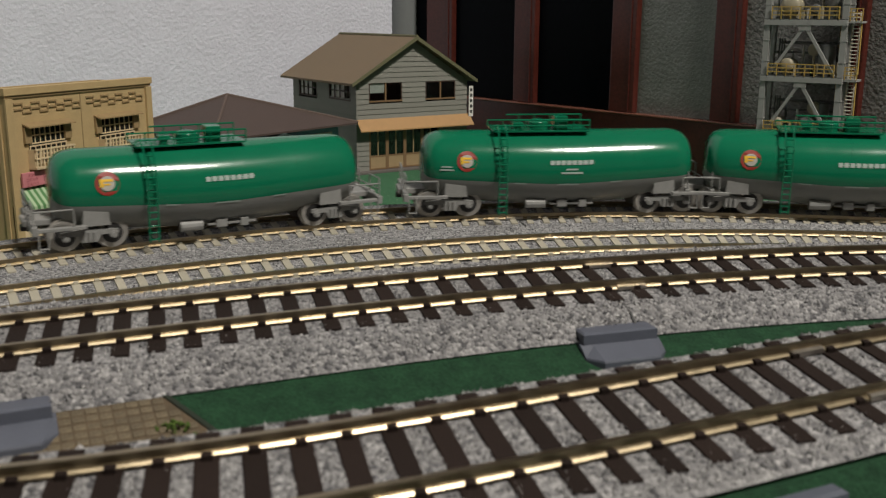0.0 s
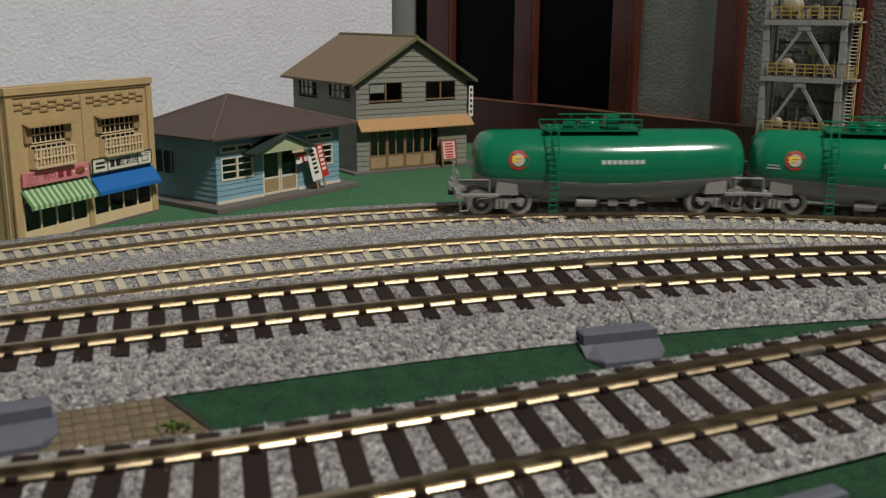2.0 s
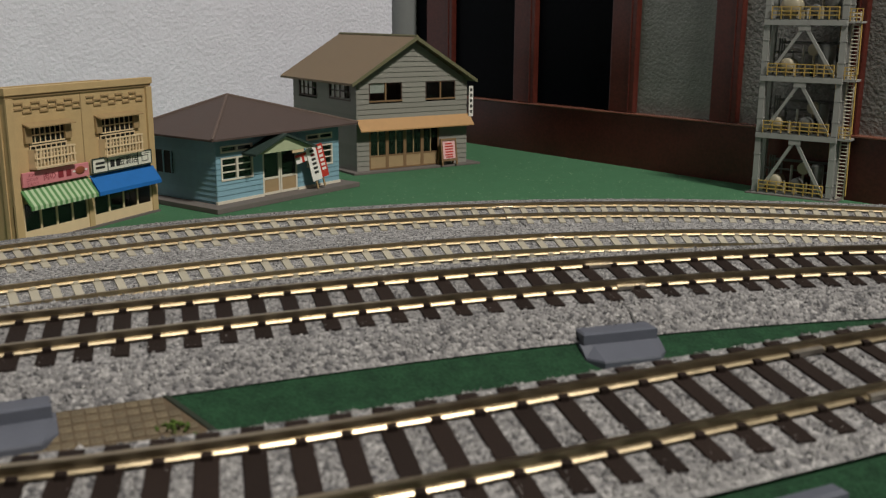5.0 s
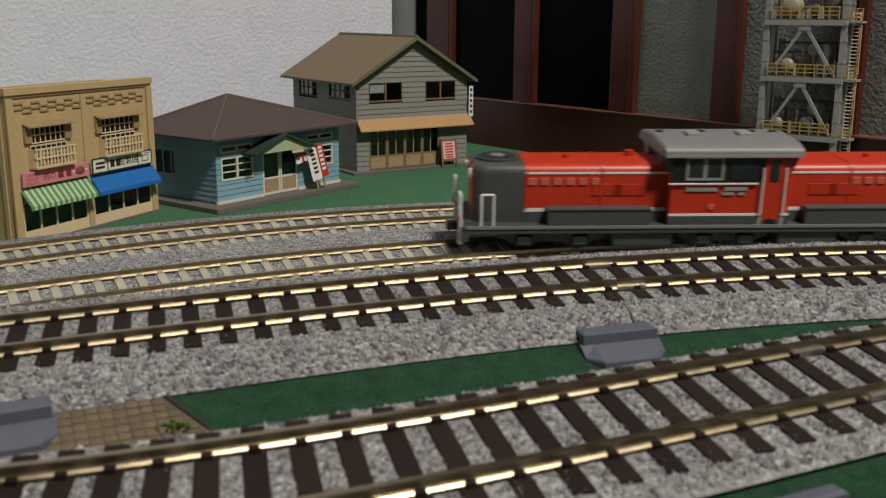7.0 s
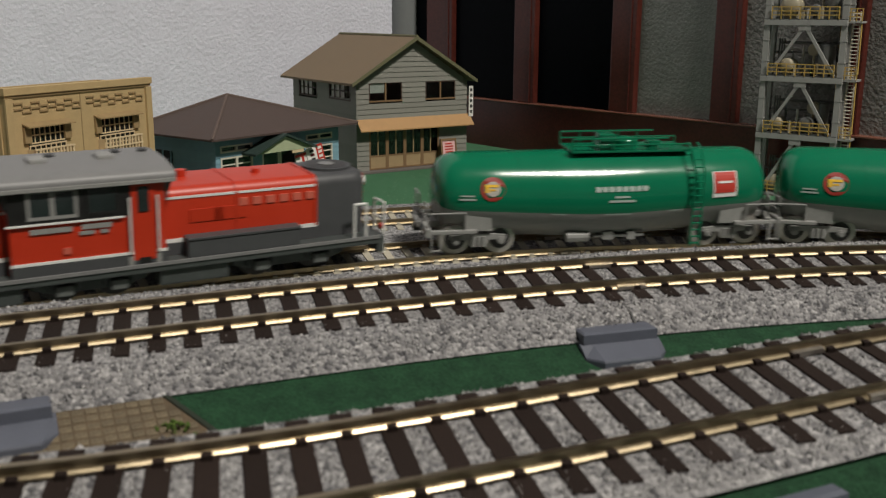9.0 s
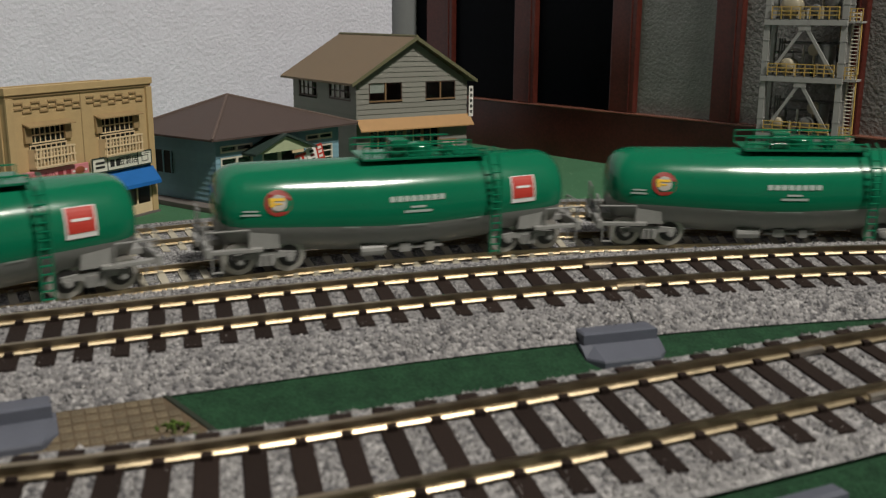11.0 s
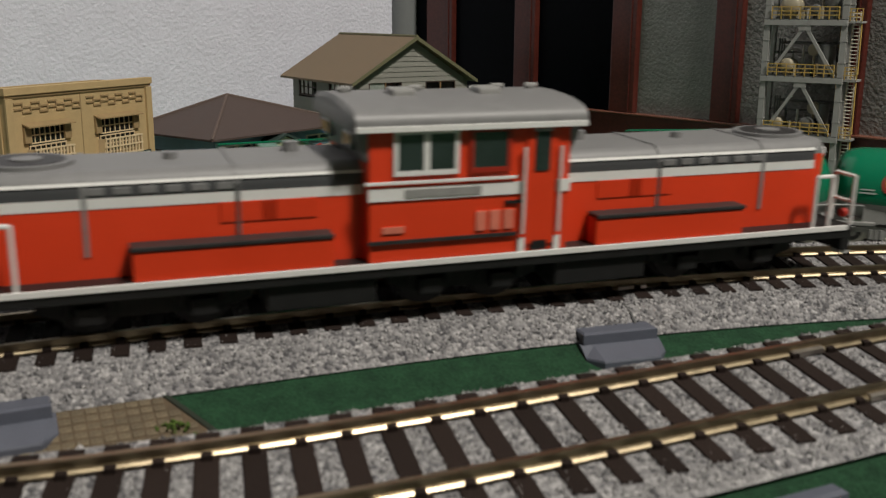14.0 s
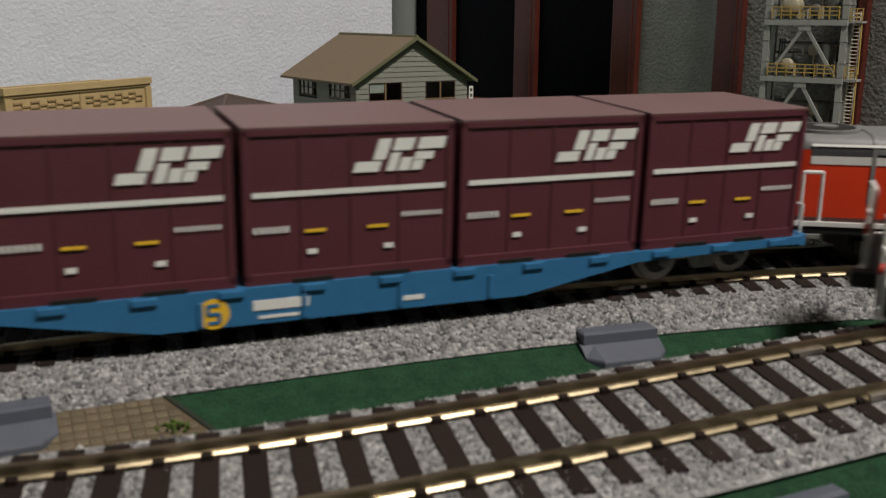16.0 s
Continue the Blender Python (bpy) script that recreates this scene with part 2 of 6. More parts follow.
tagged(part("ceiling_lamp", bm, WHITE, smooth=True), "round white pendant lamp under the ceiling", "lamp")

# white plaster wall, running towards the corner behind the houses
WALL_H = 49.85
CORNER = Vector((-29.4, 745.7))
side_wall = thing("plaster_wall", CORNER.x, CORNER.y, 0, 180 + 40.2, "rough white plastered room wall behind the model houses", "wall", kind="structure")
part("wall", box(B(), -30, 1500, -20, 0, -740, 1760), PLASTER, side_wall)
# round post added at the corner; its grey stands in for corner shading
bm = B()
prism_z(bm, [(0 + 12 * math.cos(a), 12 * math.sin(a)) for a in np.linspace(0, 2 * math.pi, 25)[:-1]], -740, 1760)
part("corner_shade_post", bm, CORNERSHADE, side_wall, smooth=True)

# wooden lattice partition with dark panes
part_wall = thing("wooden_partition", 100 + 8 * 0.764, 580.15 + 8 * 0.645, 0, -WALL_H, "red-brown wooden partition with dark and frosted glass panes", "partition", kind="structure")
TRIM_Z = 23.8
bm = B()
box(bm, -215, 420, -3, 6, -60, TRIM_Z, 0.6)
part("bottom_rail", bm, REDWOOD, part_wall)
# strip that carries the painted highlight along the bottom rail
bm = B()
box(bm, -215, 420, -4.2, 5.5, TRIM_Z + 0.02, TRIM_Z + 1.1, 0.3)
part("ledge", bm, LEDGELIGHT, part_wall, "thin glossy ledge with its highlight in the colour")
for a, b in ((-182, -154), (-91.5, -72.5), (-9, 9.5), (62.5, 79), (140, 146), (236, 258)):
    bm = B()
    box(bm, a, b, -2.0, 6, TRIM_Z + 1.1, 1500, 0.8)
    part("post", bm, REDWOOD, part_wall)
    bm = B()
    box(bm, b - 4.2, b - 3.4, -2.6, -1.9, TRIM_Z + 1.2, 1500, 0.15)
    part("bead", bm, REDWOOD, part_wall)
for a, b, mt, lb in ((-154, -91.5, BLACKGLASS, "black night window pane"), (-72.5, -9, BLACKGLASS, "black night window pane"), (9.5, 62.5, FROST, "grey frosted pane"), (79, 140, PLASTER2, "rough grey plaster panel"), (146, 236, PLASTER2, "rough grey plaster panel"), (258, 420, PLASTER2, "rough grey plaster panel"), (-215, -182, BLACKGLASS, "black night window pane")):
    part("pane", box(B(), a + 0.02, b - 0.02, 2, 4, TRIM_Z + 1.1, 1500), mt, part_wall, lb)
tagged(part("wall_behind", box(B(), -400, 1200, 8, 30, -740, 1760), PLASTER2, part_wall), "")


# ---- tracks ----
def rail_profile(o, zb):
    return [(o - 1.0, zb), (o + 1.0, zb), (o + 1.0, zb + 0.24), (o + 0.68, zb + 0.56), (o + 0.3, zb + 0.75), (o + 0.3, zb + 1.4), (o + 0.55, zb + 1.55),
            (o + 0.55, zb + RAIL_H), (o - 0.55, zb + RAIL_H), (o - 0.55, zb + 1.55), (o - 0.3, zb + 1.4), (o - 0.3, zb + 0.75), (o - 0.68, zb + 0.56), (o - 1.0, zb + 0.24)]


def concrete_sleeper():
    bm = B()
    prof = [(-1.5, -1.6), (1.5, -1.6), (1.25, 0), (-1.25, 0)]
    prism_y(bm, prof, -15.8, 15.8)
    for o in (-GAUGE_MID / 2, GAUGE_MID / 2):
        for k in (-1.0, 1.0):
            box(bm, -0.7, 0.7, o + k - 0.6, o + k + 0.6, 0, 0.8)
    return bm


def wood_sleeper(far=16.2):
    bm = B()
    box(bm, -1.7, 1.7, -16.2, far, -1.6, 0, 0.12)
    for o in (-GAUGE_MID / 2, GAUGE_MID / 2):
        for k in (-1.0, 1.0):
            box(bm, -0.75, 0.75, o + k - 0.65, o + k + 0.65, 0, 0.8)
    return bm


# added boards lift the felt out of the roadbeds' shadow; darker green holds the shade
board2 = part("raised_board", sweep(B(), 2, [(-150, -26.4), (-150, -11.5), (-37, -11.5), (-25.0, -6.6), (14, -6.6), (14, -26.4)], -170, 190, 10), FELT_SHADED)
tagged(board2, "added raised board in shaded green felt under the nearer tracks", "baseboard", kind="structure")
board3 = part("raised_board", sweep(B(), 3, [(-70, -24.0), (-70, -10.5), (-24.5, -10.5), (-20.2, -4.9), (-15, -4.9), (-15, -24.0)], -90, 130, 10), FELT_SHADED)
tagged(board3, "added edge board in shaded green felt beside the nearest track", "baseboard", kind="structure")
SPEC = (
    (concrete_sleeper, CONCRETE, (7.0, 0.0, -5.4e-5), -161.65, BALLAST_FAR, ((-33, -7), (-26, -0.5), (24, -0.5), (35, -7)), "curved model track with beige concrete sleepers in grey ballast"),
    (concrete_sleeper, CONCRETE, (7.1, 0.0, -6.6e-5), -137.3, BALLAST_FAR, ((-40, -7), (-26, -0.5), (27, -0.5), (33, -5.5)), "curved model track with beige concrete sleepers beside the raised line"),
    (wood_sleeper, DARKWOOD, (7.35, 0.003, -9.0e-5), -82.3, BALLAST, ((-18, -9), (-25.4, -6.3), (-20.5, -0.45), (21, -0.45), (28, -6.5), (20, -9)), "raised curved model track with dark wooden sleepers in pale ballast"),
    (lambda: wood_sleeper(14.9), DARKWOOD, (7.2, 0.019, 0.0), -57.9, BALLAST, ((-14, -9), (-20.0, -4.0), (-18.0, -0.45), (15.6, -0.45), (18.4, -4.2), (13, -9)), "nearer raised model track with dark wooden sleepers in pale ballast"),
)


def sleeper_places(i):
    """Arc lengths of the sleepers, by a spacing that changes slowly along the bend."""
    (p0, p1, p2), first = SPEC[i][2], SPEC[i][3]
    lim = (190, 190, 130, 85)[i]

    def gap(s):
        u = max(-lim, min(lim, s))
        return p0 + p1 * u + p2 * u * u
    out, s = [], first
    while s < lim + 140:
        out.append(s)
        s += gap(s)
    s = first - gap(first)
    while s > -lim - 120:
        out.append(s)
        s -= gap(s)
    return sorted(out)


JOINTS = (28, 44, 43, 76)
for i, (mk, smat, pitch, first, bal, prof, lab) in enumerate(SPEC):
    z, cant = TRACKS[i][0], TRACKS[i][1]
    tr = thing("railway_track", 0, 0, 0, 0, lab, "railway track", "tracks", "structure")
    tilt = math.degrees(math.asin(cant / GAUGE_MID))
    k = cant / GAUGE_MID
    pr = [(o, zz + (k * o if zz > -3.9 else 0)) for o, zz in prof]
    part("roadbed", sweep(B(), i, pr, -1500, 1500, 12), bal, tr, smooth=True)
    for o in (-GAUGE_MID / 2, GAUGE_MID / 2):
        part("rail", sweep(B(), i, rail_profile(o, k * o), -1500, 1500, 6), RAIL, tr)
    proto = part("sleeper", mk(), smat, tr)
    me, first_one = proto.data, True
    for s in sleeper_places(i):
        p, h = along(i, s)
        m = pose(p[0] * MM, p[1] * MM, z * MM, 0, 0, math.degrees(h) - (5, 5, 8, 8)[i]) @ pose(0, 0, 0, tilt, 0, 0)
        ob = proto if first_one else new("sleeper", me)
        first_one = False
        ob.parent = tr
        ob.matrix_basis = m
    for o in (-GAUGE_MID / 2, GAUGE_MID / 2):
        sj = JOINTS[i]
        pj = [(o - 1.35, k * o - 0.1), (o + 1.35, k * o - 0.1), (o + 1.3, k * o + 0.7), (o + 0.62, k * o + 1.0), (o - 0.62, k * o + 1.0), (o - 1.3, k * o + 0.7)]
        part("rail_joiner", sweep(B(), i, pj, sj - 3.6, sj + 3.6, 1.8), JOINER, tr, "bright nickel rail joiner")


def ballast_grains(i, s0, s1, o0, o1, count, size, seed):
    """Loose angular grains on the ballast, kept off the rails and sleepers."""
    rng = np.random.default_rng(seed)
    places = np.array(sleeper_places(i))
    z, k = TRACKS[i][0], TRACKS[i][1] / GAUGE_MID
    base = np.array([(1, 0, 0), (0, 1, 0), (-1, 0, 0), (0, -1, 0), (0, 0, 1), (0, 0, -1)], float)
    tri = np.array([(0, 1, 4), (1, 2, 4), (2, 3, 4), (3, 0, 4), (1, 0, 5), (2, 1, 5), (3, 2, 5), (0, 3, 5)])
    S, P = PATHS[i]
    V, F = [], []
    half = 1.9 if i > 1 else 1.6
    sl_end = 16.2 if i > 1 else 15.8
    for _ in range(count):
        s, o = rng.uniform(s0, s1), rng.uniform(o0, o1)
        d = np.abs(places - s).min()
        if d < half and abs(o) < sl_end + 0.3:
            continue
        if min(abs(o - GAUGE_MID / 2), abs(o + GAUGE_MID / 2)) < 1.5:
            continue
        p, h = along(i, s)
        n = (-math.sin(h), math.cos(h))
        pr = SPEC[i][5]
        oo = sorted((q[0], q[1] + (k * q[0] if q[1] > -3.9 else 0)) for q in pr if q[1] > -8)
        zz = np.interp(o, [q[0] for q in oo], [q[1] for q in oo])
        r = size * rng.uniform(0.5, 1.25, 3)
        a = rng.uniform(0, 6.28)
        q = base * r * rng.uniform(0.7, 1.3, (6, 1))
        x, y = q[:, 0] * math.cos(a) - q[:, 1] * math.sin(a), q[:, 0] * math.sin(a) + q[:, 1] * math.cos(a)
        F.append(tri + 6 * len(V))
        V.append(np.stack([x + p[0] + n[0] * o, y + p[1] + n[1] * o, q[:, 2] + z + zz + 0.05], 1))
    me = bpy.data.meshes.new("ballast_grains")
    me.from_pydata((np.concatenate(V) * MM).tolist(), [], np.concatenate(F).tolist())
    me.materials.append(GRAIN)
    return tagged(new("ballast_grains", me), "loose pale grey ballast grains between the sleepers", "ballast", kind="stuff")


# ---- motion along the tracks ----
def pose_on(i, s, half):
    """Pose of a vehicle whose two bogie centres, half apart from its middle, stand on track i."""
    a, b = along(i, s - half)[0], along(i, s + half)[0]
    c, h = (a + b) / 2, math.atan2(b[1] - a[1], b[0] - a[0])
    tilt = math.degrees(math.asin(TRACKS[i][1] / GAUGE_MID))
    return pose(c[0] * MM, c[1] * MM, (TRACKS[i][0] + RAIL_H) * MM, 0, 0, math.degrees(h)) @ pose(0, 0, 0, tilt, 0, 0)


# ---- tank wagon: x along, y outwards, z up from the rail top ----
def wheelset(bm, x, r=5.2):
    for y in (-GAUGE_MID / 2, GAUGE_MID / 2):
        rod(bm, (x, y - 1.0, r), (x, y + 1.0, r), r, 24)
        rod(bm, (x, y + (0.9 if y < 0 else -0.9), r), (x, y + (1.3 if y < 0 else -1.3), r), r + 0.6, 24)
    rod(bm, (x, -9, r), (x, 9, r), 0.9, 8)
    return bm


def wheel_discs(bm, x, r=5.2):
    for y in (-GAUGE_MID / 2 - 1.05, GAUGE_MID / 2 + 1.05):
        rod(bm, (x, y - 0.12, r), (x, y + 0.12, r), r * 0.68, 18)
    return bm


def bogie(parent, x, wb=15.5, colour=None, frame_y=11.2):
    colour = colour or FRAMEGREY
    fr = part("bogie", box(B(), x - 2.2, x + 2.2, -10.5, 10.5, 5, 8, 0.4), colour, parent)
    for sgn in (-1, 1):
        bm = B()
        y = sgn * frame_y
        prof = [(x - wb / 2 - 2.0, 5.6), (x - 3.6, 5.4), (x - 2.6, 3.0), (x + 2.6, 3.0), (x + 3.6, 5.4), (x + wb / 2 + 2.0, 5.6),
                (x + wb / 2 + 1.8, 6.9), (x + 3.4, 7.5), (x - 3.4, 7.5), (x - wb / 2 - 1.8, 6.9)]
        prism_y(bm, prof, y - 0.6, y + 0.6)
        for dx in (-wb / 2, wb / 2):
            rod(bm, (x + dx, y - 0.2, 5.2), (x + dx, y + sgn * 1.3, 5.2), 1.35, 12)
            rod(bm, (x + dx, y - 0.2, 5.2), (x + dx, y + sgn * 1.9, 5.2), 0.8, 8)
        for dx in (-1.7, 0, 1.7):
            rod(bm, (x + dx, y + sgn * 0.6, 3.2), (x + dx, y + sgn * 0.6, 6.6), 0.75, 8)
        part("side_frame", bm, colour, fr)
    for dx in (-wb / 2, wb / 2):
        part("wheelset", wheelset(B(), x + dx), STEEL, fr, "bright steel wheelset", smooth=True)
        part("wheel_disc", wheel_discs(B(), x + dx), DARKSTEEL, fr, "dark wheel centre")


def tank_rings():
    rings = []
    L, top = 57.0, 33.2
    for x, q in ((-57.0, 0.30), (-56.6, 0.55), (-55.6, 0.76), (-54.0, 0.89), (-51.5, 0.965), (-48.5, 1.0), (-36, 1.0), (-20, 1.0), (-6, 1.0), (6, 1.0), (20, 1.0), (36, 1.0), (48.5, 1.0), (51.5, 0.965), (54.0, 0.89), (55.6, 0.76), (56.6, 0.55), (57.0, 0.30)):
        body = 13.6 + 1.7 * max(0.0, 1 - max(0, abs(x) - 8) / 42)
        cz = top - body - (0 if q == 1 else 0)
        r = body * q
        rings.append([(x, r * math.cos(a), cz + r * math.sin(a)) for a in np.linspace(0, 2 * math.pi, 49)[:-1]])
    return rings


def band_plate(bm, x0, x1, a0, a1, lift=0.18, cols=6, rows=6):
    """A thin print that lies on the near flank of the tank; angles in degrees below the horizontal of its axis."""
    grid = []
    for i in range(cols + 1):
        x = x0 + (x1 - x0) * i / cols
        body = 13.6 + 1.7 * max(0.0, 1 - max(0, abs(x) - 8) / 42)
        cz = 33.2 - body
        col = []
        for j in range(rows + 1):
            a = math.radians(180 + a0 + (a1 - a0) * j / rows)
            col.append(bm.verts.new((x, (body + lift) * math.cos(a), cz + (body + lift) * math.sin(a))))
        grid.append(col)
    for i in range(cols):
        for j in range(rows):
            bm.faces.new((grid[i][j], grid[i + 1][j], grid[i + 1][j + 1], grid[i][j + 1]))
    return bm


def disc_plate(bm, x, adeg, r, lift, seg=24):
    """A round print on the near flank."""
    body = 13.6 + 1.7 * max(0.0, 1 - max(0, abs(x) - 8) / 42)
    cz = 33.2 - body
    ring = []
    for k in range(seg):
        t = 2 * math.pi * k / seg
        a = math.radians(180 + adeg) + r * math.sin(t) / body
        ring.append(bm.verts.new((x + r * math.cos(t), (body + lift) * math.cos(a), cz + (body + lift) * math.sin(a))))
    bm.faces.new(ring)
    return bm


def tank_wagon(name_side, extra_text):
    """name_side: ladder on the left (-1) or on the right (+1) of its near flank."""
    w = thing("tank_wagon", 0, 0, 0, 0, "", "tank wagon", "tank wagons")
    up = tank_rings()
    tank = part("tank", loft(B(), up), GREEN, w, "glossy green upper tank", smooth=True)
    me = tank.data
    me.materials.append(TANKGREY)
    for p in me.polygons:
        x, y, z = (q / MM for q in p.center)
        axis = 33.2 - 13.6 - 1.7 * max(0.0, 1 - max(0, abs(x) - 8) / 42)
        if math.atan2(z - axis, abs(y) + 1e-6) < radians(-14):
            p.material_index = 1
    for xx in (-30, 0, 30):
        bm = B()
        body = 13.6 + 1.7 * max(0.0, 1 - max(0, abs(xx) - 8) / 42)
        rings = [[(xx + d, (body + e) * math.cos(a), 33.2 - body + (body + e) * math.sin(a)) for a in np.linspace(0.25, math.pi - 0.25, 25)] for d, e in ((-0.25, 0.0), (-0.2, 0.06), (0.2, 0.06), (0.25, 0.0))]
        vs = [[bm.verts.new(q) for q in r] for r in rings]
        for a, b in zip(vs, vs[1:]):
            for k in range(24):
                bm.faces.new((a[k], a[k + 1], b[k + 1], b[k]))
        part("weld_seam", bm, GREEN, tank, smooth=True)
    # dome platform and railing
    if name_side > 0:
        xa, xb = -12.0, 29.0
    else:
        xa, xb = -28.0, 12.0
    plat = part("walkway", box(B(), xa, xb, -7.5, 7.5, 33.4, 34.1, 0.1), GREEN, w, "green roof walkway")
    bm = B()
    for yy in (-7.2, 7.2):
        rod(bm, (xa + (8 if name_side < 0 else 0), yy, 38.2), (xb - (0 if name_side < 0 else 8), yy, 38.2), 0.32)
        rod(bm, (xa, yy, 36.0), (xb, yy, 36.0), 0.28)
        for xx in np.linspace(xa, xb, 7):
            rod(bm, (xx, yy, 34), (xx, yy, 38.2 if (xx - xa if name_side < 0 else xb - xx) > 7 else 36.0), 0.28)
    part("handrail", bm, GREEN, plat)
    bm = B()
    cx = (xa + xb) / 2
    rod(bm, (cx, 0, 33), (cx, 0, 36.6), 4.2, 20)
    ball(bm, (cx, 0, 36.4), 4.0, (1, 1, 0.35))
    part("manhole_dome", bm, GREEN, w, smooth=True)
    part("hatch_box", box(B(), -2.6, 3.0, -6.4, -1.0, 34, 39.6, 0.3), GREEN, w)
    for dx in (-9, 9):
        bm = B()
        rod(bm, (cx + dx, -2, 33), (cx + dx, -2, 36.2), 1.6, 12)
        box(bm, cx + dx - 2.2, cx + dx + 2.2, -4, 0, 35.2, 36.6, 0.2)
        part("valve_box", bm, GREEN, w)
    # ladder
    lx = 29.5 * name_side if name_side > 0 else -25.0
    bm = B()
    path = [(-7.4, 36.5), (-11.5, 34.8), (-15.6, 28.0), (-16.3, 20.0), (-16.2, 2.0)]
    for d in (-1.6, 1.6):
        for (y0, z0), (y1, z1) in zip(path, path[1:]):
            rod(bm, (lx + d, y0, z0), (lx + d, y1, z1), 0.33)
    for zz in np.arange(3, 34, 2.4):
        yy = -16.3 if zz < 20 else (-16.3 + 0.7 * (zz - 20) / 8 if zz < 28 else -15.6 + 4.1 * (zz - 28) / 6.8)
        rod(bm, (lx - 1.6, yy, zz), (lx + 1.6, yy, zz), 0.3)
    part("ladder", bm, GREEN, w, "green side ladder")
    # prints
    gx = -39.5
    for r, lf, mt in ((4.1, 0.14, MARKRED), (2.5, 0.22, MARKPALE)):
        part("round_mark", disc_plate(B(), gx, -17, r, lf), mt, tank)
    bm = B()
    band_plate(bm, gx - 2.6, gx + 1.9, -23, -19.5, 0.3, 2, 1)
    band_plate(bm, gx - 2.6, gx - 1.2, -19.5, -12, 0.3, 1, 1)
    band_plate(bm, gx - 1.0, gx + 0.9, -17, -14.5, 0.3, 1, 1)
    part("mark_bar", bm, YELLOWP, tank)
    bm = B()
    x = -5.5
    for k in range(8):
        band_plate(bm, x, x + 1.7, -20.5, -14.0, 0.2, 1, 2)
        band_plate(bm, x + 0.5, x + 2.0, -18.0, -16.6, 0.22, 1, 1)
        x += 2.3
    part("lettering_bar", bm, TEXT, tank)
    prints = [(-20, -15, 14.5, 16.2), (-2, 7, 14.5, 16.2), (20, 25, 14.5, 16.2)]
    if extra_text:
        prints += [(1, 6, -8.5, -6), (-1, 8, -3.5, -0.5), (-50, -45.5, -8, -6), (-50.5, -45, -3.5, -1)]
    for x0, x1, a, b in prints:
        part("small_print", band_plate(B(), x0, x1, a, b, 0.2, 3, 1), TEXT, tank)
    if name_side > 0:
        part("warning_plate", band_plate(B(), 35.5, 44.0, -34, 2, 0.3), WHITE, tank)
        part("warning_panel", band_plate(B(), 36.0, 43.5, -32.8, -4, 0.45), REDP, tank)
        part("warning_lettering", band_plate(B(), 37.3, 42.2, -20, -17, 0.6, 2, 1), WHITE, tank)
    # underframe
    for sg in (-1, 1):
        bm = B()
        box(bm, sg * 46 - 19, sg * 46 + 19, -5, 5, 8.6, 10.6, 0.3)
        box(bm, sg * 62.5 - 1, sg * 62.5 + 1, -15, 15, 7.6, 10.6, 0.3)
        box(bm, min(sg * 46, sg * 62), max(sg * 46, sg * 62), -14.5, -12.5, 8.4, 9.6, 0.2)
        box(bm, min(sg * 46, sg * 62), max(sg * 46, sg * 62), 12.5, 14.5, 8.4, 9.6, 0.2)
        fr = part("underframe", bm, FRAMEGREY, w)
        for yy in (-1, 1):
            bm = B()
            prof = [(sg * 39, 8.8), (sg * 48.5, 8.8), (sg * 47.5, 18.5), (sg * 40.0, 17.0)]
            prism_y(bm, prof, yy * 9.5 - 1.0, yy * 9.5 + 3.2 * yy)
            part("saddle", bm, FRAMEGREY, w, "light grey tank saddle")
        bm = B()
        for yy in (-13.5, -5, 5, 13.5):
            rod(bm, (sg * 62.5, yy, 9), (sg * 62.5, yy, 17.5), 0.3)
        rod(bm, (sg * 62.5, -13.5, 17.5), (sg * 62.5, -5, 17.5), 0.3)
        rod(bm, (sg * 62.5, 5, 17.5), (sg * 62.5, 13.5, 17.5), 0.3)
        rod(bm, (sg * 62.5, -13.5, 13.2), (sg * 62.5, 13.5, 13.2), 0.25)
        rod(bm, (sg * 50, -14, 9.5), (sg * 50, -14, 15.5), 0.3)
        rod(bm, (sg * 50, -14, 15.5), (sg * 62.5, -14, 15.5), 0.3)
        part("end_rail", bm, FRAMEGREY, fr)
        bm = B()
        box(bm, min(sg * 62, sg * 65.5), max(sg * 62, sg * 65.5), -1.3, 1.3, 6.2, 8.4, 0.3)
        part("coupler", bm, DARKSTEEL, w)
        bm = B()
        for d in (-1.5, 1.5):
            rod(bm, (sg * 60 + d, -14.8, 2.6), (sg * 60 + d, -14.8, 9), 0.28)
        rod(bm, (sg * 60 - 1.5, -14.8, 3), (sg * 60 + 1.5, -14.8, 3), 0.3)
        part("step", bm, FRAMEGREY, fr)
        bogie(w, sg * 45.0)
    bm = B()
    rod(bm, (-14, -10, 5.0), (-6, -10, 5.0), 2.0, 12)
    box(bm, -4, 14, -10.5, -8.5, 4.4, 5.2, 0.1)
    box(bm, -1, 3, -11, -7, 3.6, 6.6, 0.2)
    box(bm, 8, 11, -11, -7, 3.4, 6.4, 0.2)
    for xx in (-12, -8, 0, 10):
        rod(bm, (xx, -8.5, 4.5), (xx, -6, 10), 0.4)
    part("brake_gear", bm, FRAMEGREY, w)
    return w


WAGON_HALF = 45.0
wagon_a = tagged(tank_wagon(-1, False), "glossy green and grey bogie tank wagon, last of its train")
wagon_b = tagged(tank_wagon(-1, True), "glossy green and grey bogie tank wagon with printed capacity lines")
wagon_c = copy_thing(wagon_a, pose(0, 0, 0))
wagon_d = copy_thing(wagon_b, pose(0, 0, 0))
tagged(wagon_c, "glossy green and grey bogie tank wagon with round mark")
TANK_PARTS = ("tank", "walkway", "ladder", "manhole_dome", "hatch_box", "valve_box", "saddle")
